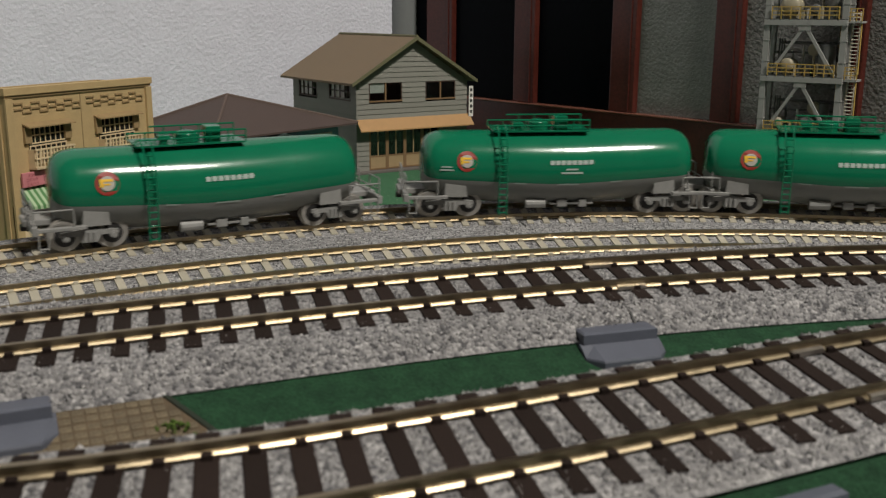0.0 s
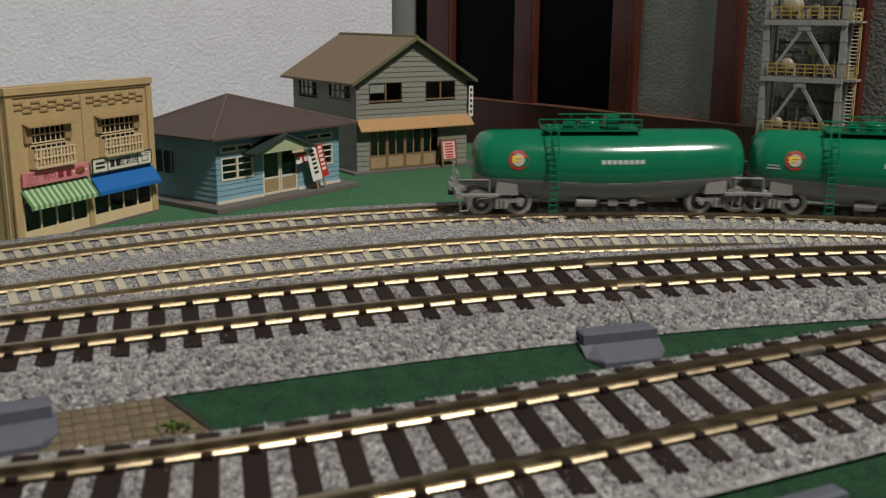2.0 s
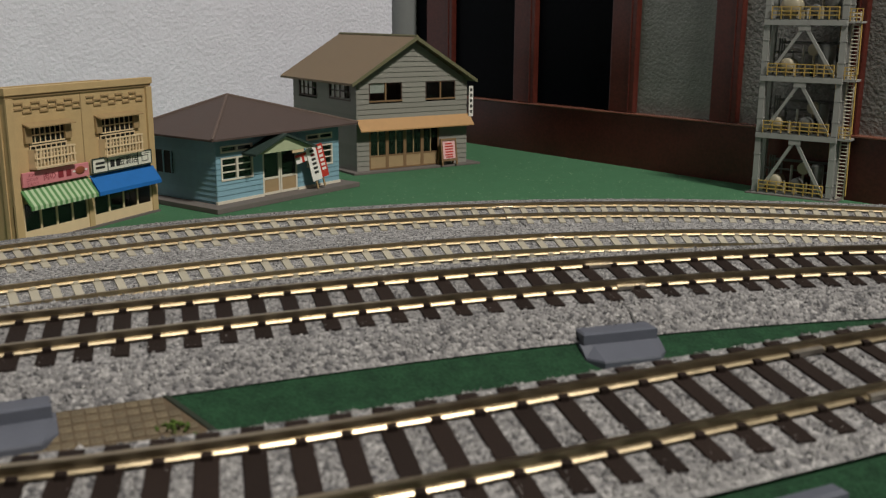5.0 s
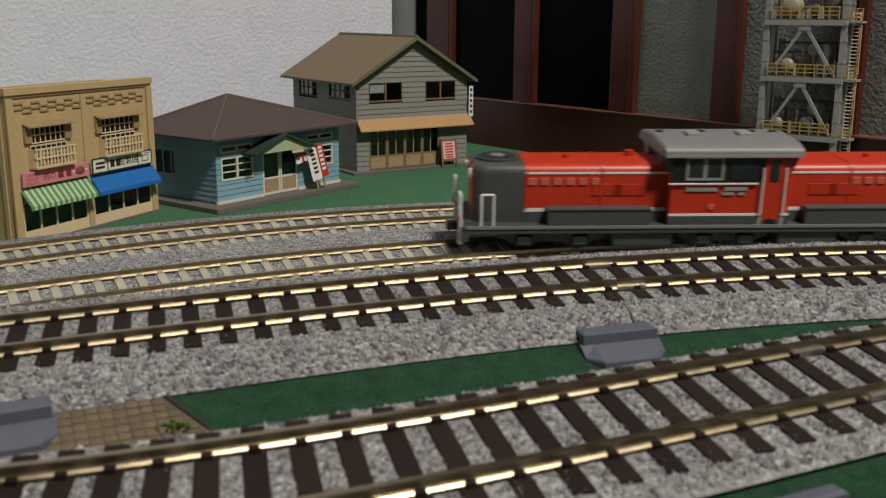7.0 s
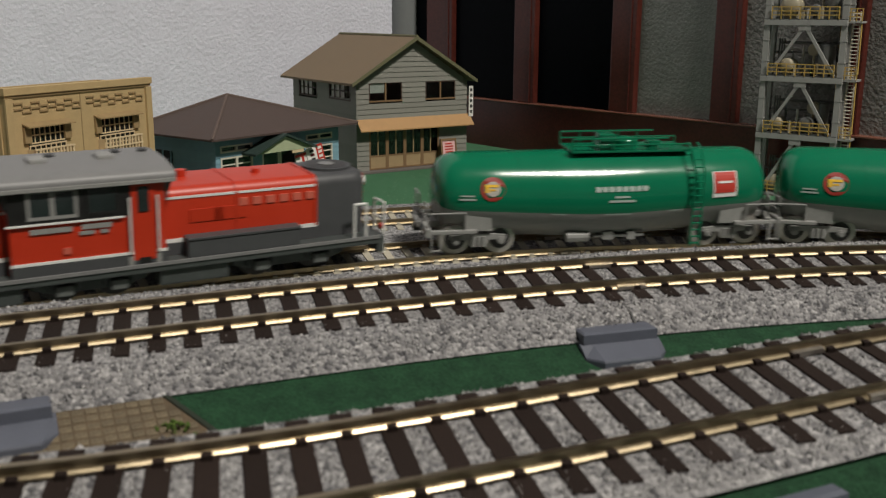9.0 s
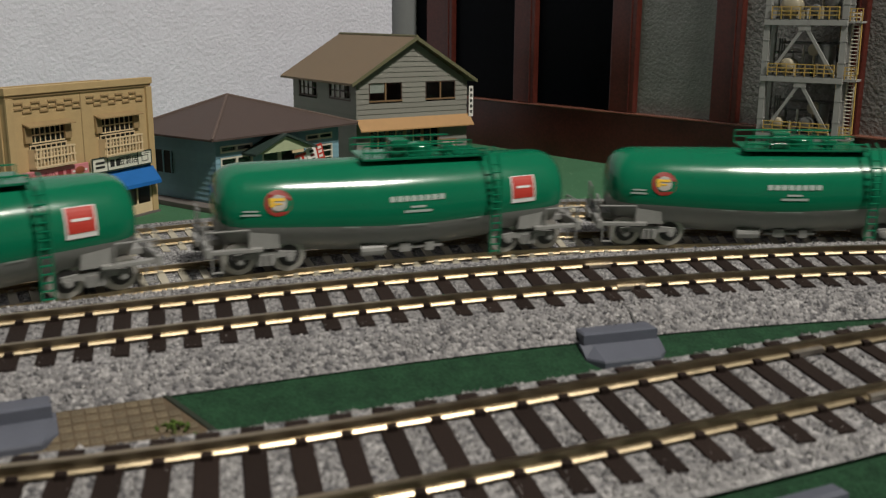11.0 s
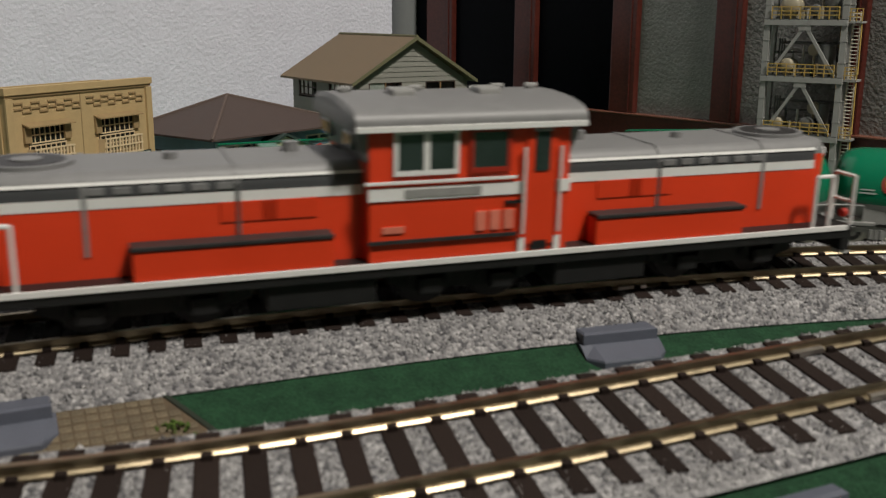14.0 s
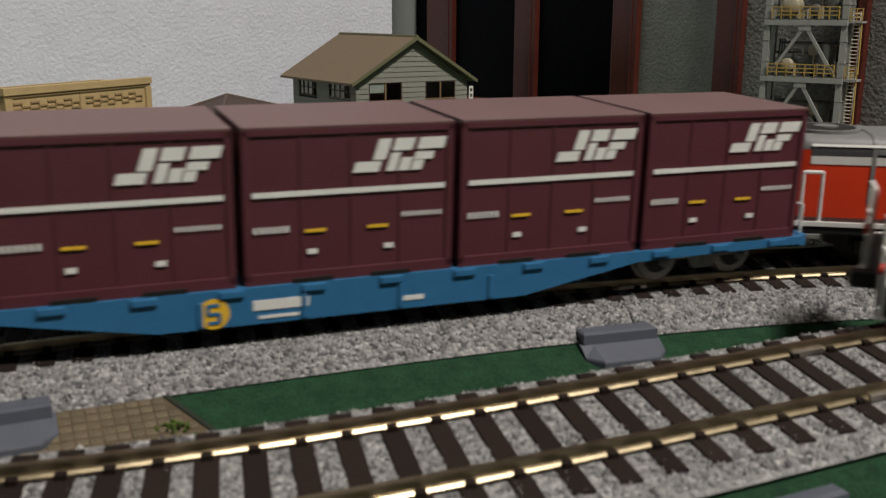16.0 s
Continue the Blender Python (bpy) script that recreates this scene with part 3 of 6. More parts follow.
for wagon in (wagon_a, wagon_b, wagon_c, wagon_d):
    for piece in wagon.children:
        if piece.name.split(".")[0] in TANK_PARTS:
            piece.scale = (0.975, 1.0, 1.0)
tail_train = [wagon_a, wagon_b, wagon_c, wagon_d]
tw = tagged(tank_wagon(1, True), "glossy green and grey bogie tank wagon with red warning plate")
for piece in tw.children:
    if piece.name.split(".")[0] in TANK_PARTS:
        piece.scale = (1.035, 1.0, 1.0)
front_train = [tw] + [copy_thing(tw, pose(0, 0, 0)) for _ in range(7)]


# ---- centre-cab diesel locomotive ----
def hood_profile(hw, z0, z1, r=3.2):
    """Closed (y, z) section of a hood with rounded shoulders."""
    pts = [(-hw, z0)]
    for k in range(7):
        a = math.pi - k * math.pi / 12
        pts.append((-hw + r + r * math.cos(a), z1 - r + r * math.sin(a)))
    for k in range(7):
        a = math.pi / 2 - k * math.pi / 12
        pts.append((hw - r + r * math.cos(a), z1 - r + r * math.sin(a)))
    pts.append((hw, z0))
    return pts


def band(bm, prof, lo, hi, x0, x1, lift=0.12, sides=(-1, 1)):
    """The part of a section between two heights, lifted a little, on the flanks named."""
    for sg in sides:
        side = [(y, z) for y, z in prof if sg * y > 0]
        side.sort(key=lambda q: q[1])
        zs = np.linspace(lo, hi, 5)
        ys = np.interp(zs, [q[1] for q in side], [abs(q[0]) for q in side])
        rows = [[bm.verts.new((x, sg * (y + lift), z)) for y, z in zip(ys, zs)] for x in (x0, x1)]
        for k in range(4):
            bm.faces.new((rows[0][k], rows[1][k], rows[1][k + 1], rows[0][k + 1]))
    return bm


AXLEBOX = mat("grey_axle_box", (0.11, 0.12, 0.115), 0.5, var=0.1)
# body red with shade put into the colour, for the thin window frame
REDSHADE = mat("shaded_red_trim", (0.30, 0.02, 0.008), 0.45, var=0.06)
PINKPRINT = mat("pink_print", (0.62, 0.18, 0.12), 0.5)
LOUVRE = mat("pale_red_louvre", (0.55, 0.12, 0.08), 0.5, var=0.05, bump=0)


def locomotive(label, body, freight):
    lo = thing("diesel_locomotive", 0, 0, 0, 0, label, "locomotive", "locomotives")
    side_low = LOCOGREY if freight else LOCOBLACK
    gear = LOCOGREEN if freight else LOCOBLACK
    trimw = LOCOROOF if freight else WHITE
    frame_part = part("frame", box(B(), -87, 87, -16.6, 16.6, 7.4, 10.2, 0.3), gear, lo)
    for sg in (-1, 1):
        part("sill_line", box(B(), -87, 87, sg * 16.7 - 0.25, sg * 16.7 + 0.25, 9.2, 10.3, 0.1), trimw, lo, "pale line along the frame")
    for sg in (-1, 1):
        x_in, x_out, x_cap = sg * 18.0, sg * 84.0, sg * 67.5
        prof = hood_profile(11.6, 10.2, 30.2)
        a, b = sorted((x_in, x_cap))
        hood = part("hood", prism_x(B(), prof, a, b), body, lo, smooth=True)
        # rounded nose
        bm = B()
        rings = []
        for x, f in ((x_cap, 1.0), (sg * 80.0, 1.0), (sg * 82.6, 0.95), (sg * 84.0, 0.80)):
            rings.append([(x, y * f, 10.2 + (z - 10.2) * (0.9 + 0.1 * f)) for y, z in prof])
        nose = part("hood_end", loft(bm, rings), LOCOGREY if freight else body, lo, smooth=True)
        if not freight:
            for piece in (hood, nose):
                piece.data.materials.append(LOCOROOF)
                for p in piece.data.polygons:
                    if p.center[2] > 27.05 * MM:
                        p.material_index = 1
            c, d = sorted((x_cap, sg * 80))
            for x0, x1, own in ((a, b, hood), (c, d, nose)):
                for sy in (-1, 1):
                    part("stripe", band(B(), prof, 23.5, 25.5, x0, x1, 0.14, (sy,)), WHITE, own, "white waist stripe")
                    part("dark_band", band(B(), prof, 25.52, 27.9, x0, x1, 0.13, (sy,)), LOCOGREY, own, "dark grey band under the gutter")
                    part("gutter", band(B(), prof, 27.9, 28.5, x0, x1, 0.4, (sy,)), WHITE, own, "white gutter line")
        else:
            for sy in (-1, 1):
                part("gutter", box(B(), a, b, sy * 11.5 - 0.3, sy * 11.5 + 0.3, 27.0, 27.7), WHITE, hood, "white gutter line")
                part("stripe", box(B(), a, b, sy * 11.65 - 0.12, sy * 11.65 + 0.12, 14.0, 15.2), WHITE, hood, "white base stripe")
                part("skirt", box(B(), a, b, sy * 11.62 - 0.2, sy * 11.62 + 0.2, 10.3, 14.0), LOCOGREY, hood, "grey hood skirt")
            # red nose front with lamp
            bm = B()
            box(bm, min(sg * 84.0, sg * 84.5), max(sg * 84.0, sg * 84.5), -8.5, 8.5, 13, 29, 0.2)
            part("nose_front", bm, body, nose, "red nose plate")
        bm = B()
        rod(bm, (sg * 75.5, 0, 29.8), (sg * 75.5, 0, 31.0), 7.6, 32)
        fan = part("fan_ring", bm, LOCOGREY if freight else LOCOROOF, nose, smooth=True)
        part("fan_hub", rod(B(), (sg * 75.5, 0, 31.0), (sg * 75.5, 0, 31.4), 2.6, 16), LOCOROOF, fan)
        bm = B()
        rod(bm, (sg * 75.5, 0, 31.02), (sg * 75.5, 0, 31.1), 6.4, 24)
        part("fan_grille", bm, DARKSTEEL, fan)
        # joints, louvres and doors on the flank
        for sy in (-1, 1):
            for k in range(6):
                xx = sg * (44 + 4.2 * k)
                bm = B()
                box(bm, xx - 1.4, xx + 1.4, sy * 11.7 - 0.25, sy * 11.7 + 0.25, 23.2 if freight else 26.0, 25.6 if freight else 27.4, 0.15)
                part("louvre", bm, LOUVRE if freight else LOCOROOF, hood)
            for xx in (33, 44 - 4.0):
                part("door_panel", box(B(), sg * xx - 5 if sg > 0 else sg * xx - 5, sg * xx + 5, sy * 11.7 - 0.15, sy * 11.7 + 0.15, 19.5, 23.5, 0.12), body, hood)
            part("panel_joint", box(B(), sg * 42.0 - 0.3, sg * 42.0 + 0.3, sy * 11.62 - 0.25, sy * 11.62 + 0.25, 14.5, 27, 0.1), DARKSTEEL if not freight else body, hood)
            # long tool boxes on the running board
            bm = B()
            box(bm, min(sg * 26, sg * 60), max(sg * 26, sg * 60), min(sy * 12.2, sy * 16.4), max(sy * 12.2, sy * 16.4), 10.2, 15.4, 0.3)
            tb = part("side_box", bm, side_low if freight else body, lo)
            part("box_lid", box(B(), min(sg * 26, sg * 60.3), max(sg * 26, sg * 60.3), min(sy * 12.0, sy * 16.7), max(sy * 12.0, sy * 16.7), 15.42, 16.2, 0.2), side_low if freight else DARKSTEEL, tb)
            # white handrails at the nose
            bm = B()
            for d in (0, 4.0):
                rod(bm, (sg * (82 - d), sy * 16.2, 10), (sg * (82 - d), sy * 16.2, 21), 0.42)
            rod(bm, (sg * 82, sy * 16.2, 21), (sg * 78, sy * 16.2, 21), 0.42)
            part("handrail", bm, WHITE, lo, "white nose handrail")
        for xx, yy, top, rr in ((30, 3, 32.2, 1.6), (52, 0, 31.5, 1.2)):
            part("roof_cap", rod(B(), (sg * xx, yy, 30), (sg * xx, yy, top), rr, 12), body if freight else LOCOROOF, hood)
        for xx in (41.5, 66.5):
            part("hood_seam", prism_x(B(), hood_profile(11.85, 14.5, 30.45), min(sg * xx, sg * (xx + 0.8)), max(sg * xx, sg * (xx + 0.8))), body if freight else LOCOROOF, hood, smooth=True)
        # buffer beam, stanchions, coupler, cow-catcher
        bm = B()
        box(bm, min(sg * 86, sg * 88.5), max(sg * 86, sg * 88.5), -16.5, 16.5, 4.6, 10.2, 0.4)
        beam = part("buffer_beam", bm, gear, lo)
        bm = B()
        for yy in (-15.5, -9, 9, 15.5):
            rod(bm, (sg * 88.6, yy, 4), (sg * 88.6, yy, 20.5), 0.42)
        for yy in (-1, 1):
            rod(bm, (sg * 88.6, yy * 15.5, 20.5), (sg * 88.6, yy * 9, 20.5), 0.42)
            rod(bm, (sg * 88.6, yy * 15.5, 15), (sg * 88.6, yy * 9, 15), 0.36)
            box(bm, sg * 88.6 - 0.8, sg * 88.6 + 0.8, yy * 13 - 1.8, yy * 13 + 1.8, 3.4, 4.2)
        part("end_stanchion", bm, WHITE, beam, "white end handrail")
        part("coupler", box(B(), min(sg * 88, sg * 92.5), max(sg * 88, sg * 92.5), -1.6, 1.6, 4.6, 7.6, 0.4), DARKSTEEL, lo)
        for yy in (-6.5, 6.5):
            part("headlight", rod(B(), (sg * 84.2, yy, 26.4), (sg * 85.4, yy, 26.4), 1.7, 16), WHITE, nose, "pale round headlight")
        for yy in (-12.5, 12.5):
            part("marker_lamp", rod(B(), (sg * 88.5, yy, 12.0), (sg * 89.5, yy, 12.0), 1.0, 12), REDP, beam, "red marker lamp")
    # cab
    bm = B()
    box(bm, -24, 24, -16.0, 16.0, 10.2, 37.0, 0.5)
    cab = part("cab", bm, body, lo)
    arc = [(17.4 * math.cos(a), 36.9 + 3.5 * max(0, math.sin(a)) ** 0.7) for a in np.linspace(math.pi, 0, 17)]
    arc = [(-17.4, 35.6)] + arc + [(17.4, 35.6)]
    bm = B()
    loft(bm, [[(x, y * f, 35.6 + (z - 35.6) * f2) for y, z in arc] for x, f, f2 in ((-28.0, 0.93, 0.8), (-27.2, 1, 1), (27.2, 1, 1), (28.0, 0.93, 0.8))])
    roof = part("cab_roof", bm, LOCOROOF, cab, "grey curved cab roof", smooth=True)
    # white trim on the red cab; on the freight cab a highlight painted light grey
    for yy in (-17.4, 17.4):
        part("eave_line", box(B(), -27.2, 27.2, yy - 0.3, yy + 0.3, 35.3, 36.4, 0.1), FRAMEGREY if freight else WHITE, roof, "pale eave line")
    for xx in (-12, 9):
        bm = B()
        box(bm, xx - 2.8, xx + 2.8, -4.5, 1.5, 39.4, 41.5, 0.5)
        part("roof_vent", bm, FRAMEGREY, roof, "pale roof vent")
    for xx in (-24, -7, 14, 23):
        bm = B()
        rod(bm, (xx, 3, 39.0), (xx, 3, 41.3), 0.8, 10)
        rod(bm, (xx - 1.5, 3, 41), (xx + 1.5, 3, 41), 0.6, 8)
        part("horn", bm, LOCOGREY if freight else FRAMEGREY, roof)
    for sx in (-1, 1):
        # dark windscreen panel under the roof's overhang, with two round-cornered panes
        bm = B()
        loft(bm, [[(sx * 24.0, -15.6, z), (sx * e, -15.0, z), (sx * e, 15.0, z), (sx * 24.0, 15.6, z)] for z, e in ((29.6, 24.6), (33.0, 26.0), (36.4, 27.4))])
        screen = part("windscreen_panel", bm, LOCOGREY if freight else LOCOROOF, cab, "dark grey windscreen panel under the roof")
        for yy in (-9.0, 9.0):
            part("end_window", box(B(), sx * 26.2 - 0.7, sx * 26.2 + 0.7, yy - 3.6, yy + 3.6, 31.4, 34.8, 0.5), CABGLASS, screen)
    for sy in (-1, 1):
        def plate(name, mt, x0, x1, z0, z1, proud, parent=None, label="", bev=0.0):
            y = sy * (16.0 + proud)
            return part(name, box(B(), x0, x1, y - 0.2, y + 0.2, z0, z1, bev), mt, parent or cab, label)
        if freight:
            plate("window_band", LOCOBLACK, -24.1, 16, 26.0, 36.4, 0.05, None, "black window band")
        for x0, x1, pale in ((-18.5, -3.5, True), (-1.0, 9.0, False)):
            fm = (FRAMEGREY if freight else WHITE) if pale else (LOCOBLACK if freight else REDSHADE)
            win = plate("window_pane", CABGLASS, x0 + 0.9, x1 - 0.9, 27.9, 34.7, 0.2)
            for e in ((x0, x1, 27.0, 27.95), (x0, x1, 34.65, 35.5), (x0, x0 + 0.95, 27.9, 34.7), (x1 - 0.95, x1, 27.9, 34.7)):
                plate("window_frame", fm, e[0], e[1], e[2], e[3], 0.32, win)
            if pale:
                plate("window_frame", fm, (x0 + x1) / 2 - 0.7, (x0 + x1) / 2 + 0.7, 27.9, 34.7, 0.32, win, "pale window post")
        door = plate("cab_door", body, 13, 20.5, 12.0, 36.0, 0.2, None, "", 0.15)
        plate("door_pane", CABGLASS, 15, 18.6, 26.8, 34.4, 0.45, door)
        plate("door_frame", body if freight else FRAMEGREY, 14.6, 19.0, 34.4, 35.0, 0.5, door)
        for xx in (12.2, 21.2):
            bm = B()
            rod(bm, (xx, sy * 17.0, 14.5), (xx, sy * 17.0, 31.5), 0.4)
            part("grab_rail", bm, WHITE, cab, "white grab rail")
            plate("step_rail", FRAMEGREY if freight else WHITE, xx - 0.8, xx + 0.8, 10.6, 13.6, 0.5, None, "pale step rail")
        # flat black plate in place of a hollow, recess shade put into its colour
        plate("step_recess_shade", LOCOBLACK, 14.8, 18.8, 11.0, 12.8, 0.3)
        plate("rain_ledge", WHITE, -25.0, 10.5, 25.5, 26.1, 0.6, None, "white ledge under the windows", 0.1)
        if freight:
            plate("stripe", WHITE, -24.15, 24.15, 14.0, 14.8, 0.12, None, "thin white stripe")
            plate("name_plate", FRAMEGREY, -18.0, -5.5, 23.0, 24.4, 0.2, None, "pale plate left blank")
            for x0, x1, z0, z1 in ((-2.6, 6.6, 23.2, 24.6), (-3.4, 1.2, 21.6, 22.6), (3.0, 5.6, 21.6, 22.6)):
                plate("operator_mark", FRAMEGREY, x0, x1, z0, z1, 0.2)
            plate("vent_plate", LOUVRE, -8.6, -6.2, 16.4, 18.2, 0.2)
            plate("cab_skirt", LOCOGREY, -24.2, 24.2, 10.3, 13.9, 0.12)
        else:
            plate("stripe", WHITE, -24.15, 24.15, 22.4, 24.8, 0.12, None, "white waist stripe")
            plate("name_plate", FRAMEGREY, -16.0, 2.0, 22.8, 24.4, 0.25, None, "pale plate left blank")
            for k in range(3):
                plate("vent_plate", PINKPRINT, 1.0 + 3.4 * k, 3.4 + 3.4 * k, 15.6, 19.4, 0.15, None, "pale pink vent")
            plate("door_handle", LOCOBLACK, 8.0, 12.0, 20.6, 21.2, 0.3)
            plate("data_print", PINKPRINT, -21.0, -16.0, 16.2, 17.4, 0.12)
            plate("box_lid", DARKSTEEL, -24.3, 11.0, 14.2, 14.9, 0.5, None, "dark ledge along the cab foot")
    # running gear: three bogies and tanks
    for cx, wb in ((-58, 26), (0, 20), (58, 26)):
        bm = B()
        for sy in (-1, 1):
            prof = [(cx - wb / 2 - 5, 5.0), (cx - wb / 2, 3.4), (cx + wb / 2, 3.4), (cx + wb / 2 + 5, 5.0), (cx + wb / 2 + 5, 7.2), (cx - wb / 2 - 5, 7.2)]
            prism_y(bm, prof, sy * 11.8 - 0.7, sy * 11.8 + 0.7)
        bg = part("bogie", bm, gear, lo)
        for k in (-1, 1):
            xw = cx + k * wb / 2 * 0.72
            part("wheelset", wheelset(B(), xw, 5.4), DARKSTEEL, bg, smooth=True)
            for sy in (-1, 1):
                bm = B()
                box(bm, xw - 2.2, xw + 2.2, sy * 13.6 - 1.2, sy * 13.6 + 1.2, 3.0, 6.0, 0.4)
                part("axle_box", bm, AXLEBOX if freight else gear, bg)
                for d in (-3.6, 3.6):
                    part("spring", rod(B(), (xw + d, sy * 13, 4.6), (xw + d, sy * 13, 7.4), 0.9, 8), gear, bg)
    for cx in (-28, 28):
        bm = B()
        box(bm, cx - 10, cx + 10, -15.5, 15.5, 2.6, 7.6, 0.6)
        part("fuel_tank", bm, gear, lo)
    return lo


LOCO_HALF = 58.0
loco_freight = locomotive("red and slate-grey centre-cab diesel locomotive hauling tank wagons", LOCORED, True)
loco_red = locomotive("vermilion centre-cab diesel locomotive with white waist stripe", LOCOORANGE, False)
for piece in loco_red.children:
    if piece.name.startswith("hood"):
        piece.scale, piece.location = (1.10, 1.0, 0.99), (0, 0, 1.2 * MM)
    else:
        piece.scale = (0.90, 1.0, 1.06) if piece.name.startswith("cab") else (1.10, 1.0, 1.11)
for piece in loco_freight.children:
    piece.scale = (0.86, 1.0, 0.955) if piece.name.startswith("cab") else (1.03, 1.0, 1.0)
loco_next = tagged(copy_thing(loco_red, pose(0, 0, 0)), "vermilion centre-cab diesel locomotive just arriving on the nearer track")


# ---- container wagon and its containers ----
def container_wagon():
    w = thing("container_wagon", 0, 0, 0, 0, "blue fish-bellied container flat wagon carrying maroon containers", "container wagon")
    hl = 112.0
    for sy in (-1, 1):
        bm = B()
        prof = [(-hl, 9.2), (-hl, 7.4), (-66, 6.8), (-38, 0.9 + 1.0), (38, 1.9), (66, 6.8), (hl, 7.4), (hl, 9.2)]
        prism_y(bm, prof, sy * 15.4 - 0.7, sy * 15.4 + 0.7)
        part("side_sill", bm, BLUE, w)
        for xx in np.arange(-104, 105, 16):
            part("lashing_lug", box(B(), xx - 2.4, xx + 2.4, sy * 16.2 - 0.5, sy * 16.2 + 0.5, 7.6, 9.0, 0.2), BLUE, w)
        for xx in np.arange(-30, 31, 20):
            part("rib", box(B(), xx - 0.5, xx + 0.5, sy * 16.2 - 0.3, sy * 16.2 + 0.3, 2.4, 7.2, 0.1), BLUE, w)
        bm = B()
        ring = [bm.verts.new((-27.5 + 3.0 * math.cos(t), sy * 16.3, 4.8 + 3.0 * math.sin(t))) for t in np.linspace(0, 2 * math.pi, 25)[:-1]]
        bm.faces.new(ring)
        yd = part("yellow_disc", bm, YELLOWP, w, "yellow round mark")
        bm = B()
        for x0, x1, z0, z1 in ((-28.6, -26.4, 6.2, 6.8), (-28.6, -26.4, 4.5, 5.1), (-28.6, -26.4, 2.8, 3.4), (-28.9, -28.2, 4.8, 6.5), (-26.8, -26.1, 3.1, 4.8)):
            box(bm, x0, x1, sy * 16.4 - 0.08, sy * 16.4 + 0.08, z0, z1)
        part("disc_sign", bm, BLUE, yd)
        bm = B()
        box(bm, -20, -9, sy * 16.2 - 0.06, sy * 16.2 + 0.06, 4.6, 6.6)
        box(bm, -19, -11, sy * 16.2 - 0.06, sy * 16.2 + 0.06, 2.9, 3.5)
        box(bm, -92, -80, sy * 16.2 - 0.06, sy * 16.2 + 0.06, 7.6, 8.6)
        box(bm, 10, 15, sy * 16.2 - 0.06, sy * 16.2 + 0.06, 3.6, 4.6)
        part("lettering_bar", bm, WHITE, w)
    bm = B()
    box(bm, -hl, hl, -14.6, 14.6, 8.0, 9.1, 0.2)
    box(bm, -hl, hl, -4, 4, 4.5, 8.0, 0.3)
    part("deck", bm, BLUE, w)
    for sg in (-1, 1):
        bm = B()
        box(bm, min(sg * hl, sg * (hl + 1.8)), max(sg * hl, sg * (hl + 1.8)), -15, 15, 6.4, 9.4, 0.3)
        part("end_beam", bm, BLUE, w)
        bm = B()
        rod(bm, (sg * (hl + 1.4), -13, 9), (sg * (hl + 1.4), -13, 16), 0.35)
        rod(bm, (sg * (hl + 1.4), -13, 16), (sg * (hl + 1.4), -6, 16), 0.35)
        rod(bm, (sg * (hl + 1.4), -6, 9), (sg * (hl + 1.4), -6, 16), 0.35)
        part("end_rail", bm, WHITE, w)
        part("coupler", box(B(), min(sg * hl, sg * (hl + 6)), max(sg * hl, sg * (hl + 6)), -1.5, 1.5, 4.4, 7.4, 0.4), DARKSTEEL, w)
        bogie(w, sg * 86.0, 21.0, FRAMEGREY, 12.4)
    return w


def slant_mark(bm, x, y, z, w, h):
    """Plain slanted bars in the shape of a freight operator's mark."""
    sk = h * 0.35
    def quad(x0, x1, z0, z1):
        ps = [(x0 + sk * (z0 - z) / h, z0), (x1 + sk * (z0 - z) / h, z0), (x1 + sk * (z1 - z) / h, z1), (x0 + sk * (z1 - z) / h, z1)]
        bm.faces.new([bm.verts.new((a, y, b)) for a, b in ps])
    t = w / 10
    quad(x, x + 3.2 * t, z, z + 0.32 * h)
    quad(x + 2.0 * t, x + 3.6 * t, z + 0.36 * h, z + h)
    quad(x + 4.1 * t, x + 5.3 * t, z, z + 0.56 * h)
    quad(x + 4.1 * t, x + 6.6 * t, z + 0.62 * h, z + h)
    quad(x + 5.6 * t, x + 7.0 * t, z, z + 0.40 * h)
    quad(x + 7.2 * t, x + 8.6 * t, z, z + 0.30 * h)
    quad(x + 7.2 * t, x + 9.6 * t, z + 0.32 * h, z + 0.56 * h)
    quad(x + 7.2 * t, x + 10.6 * t, z + 0.64 * h, z + h)
    return bm


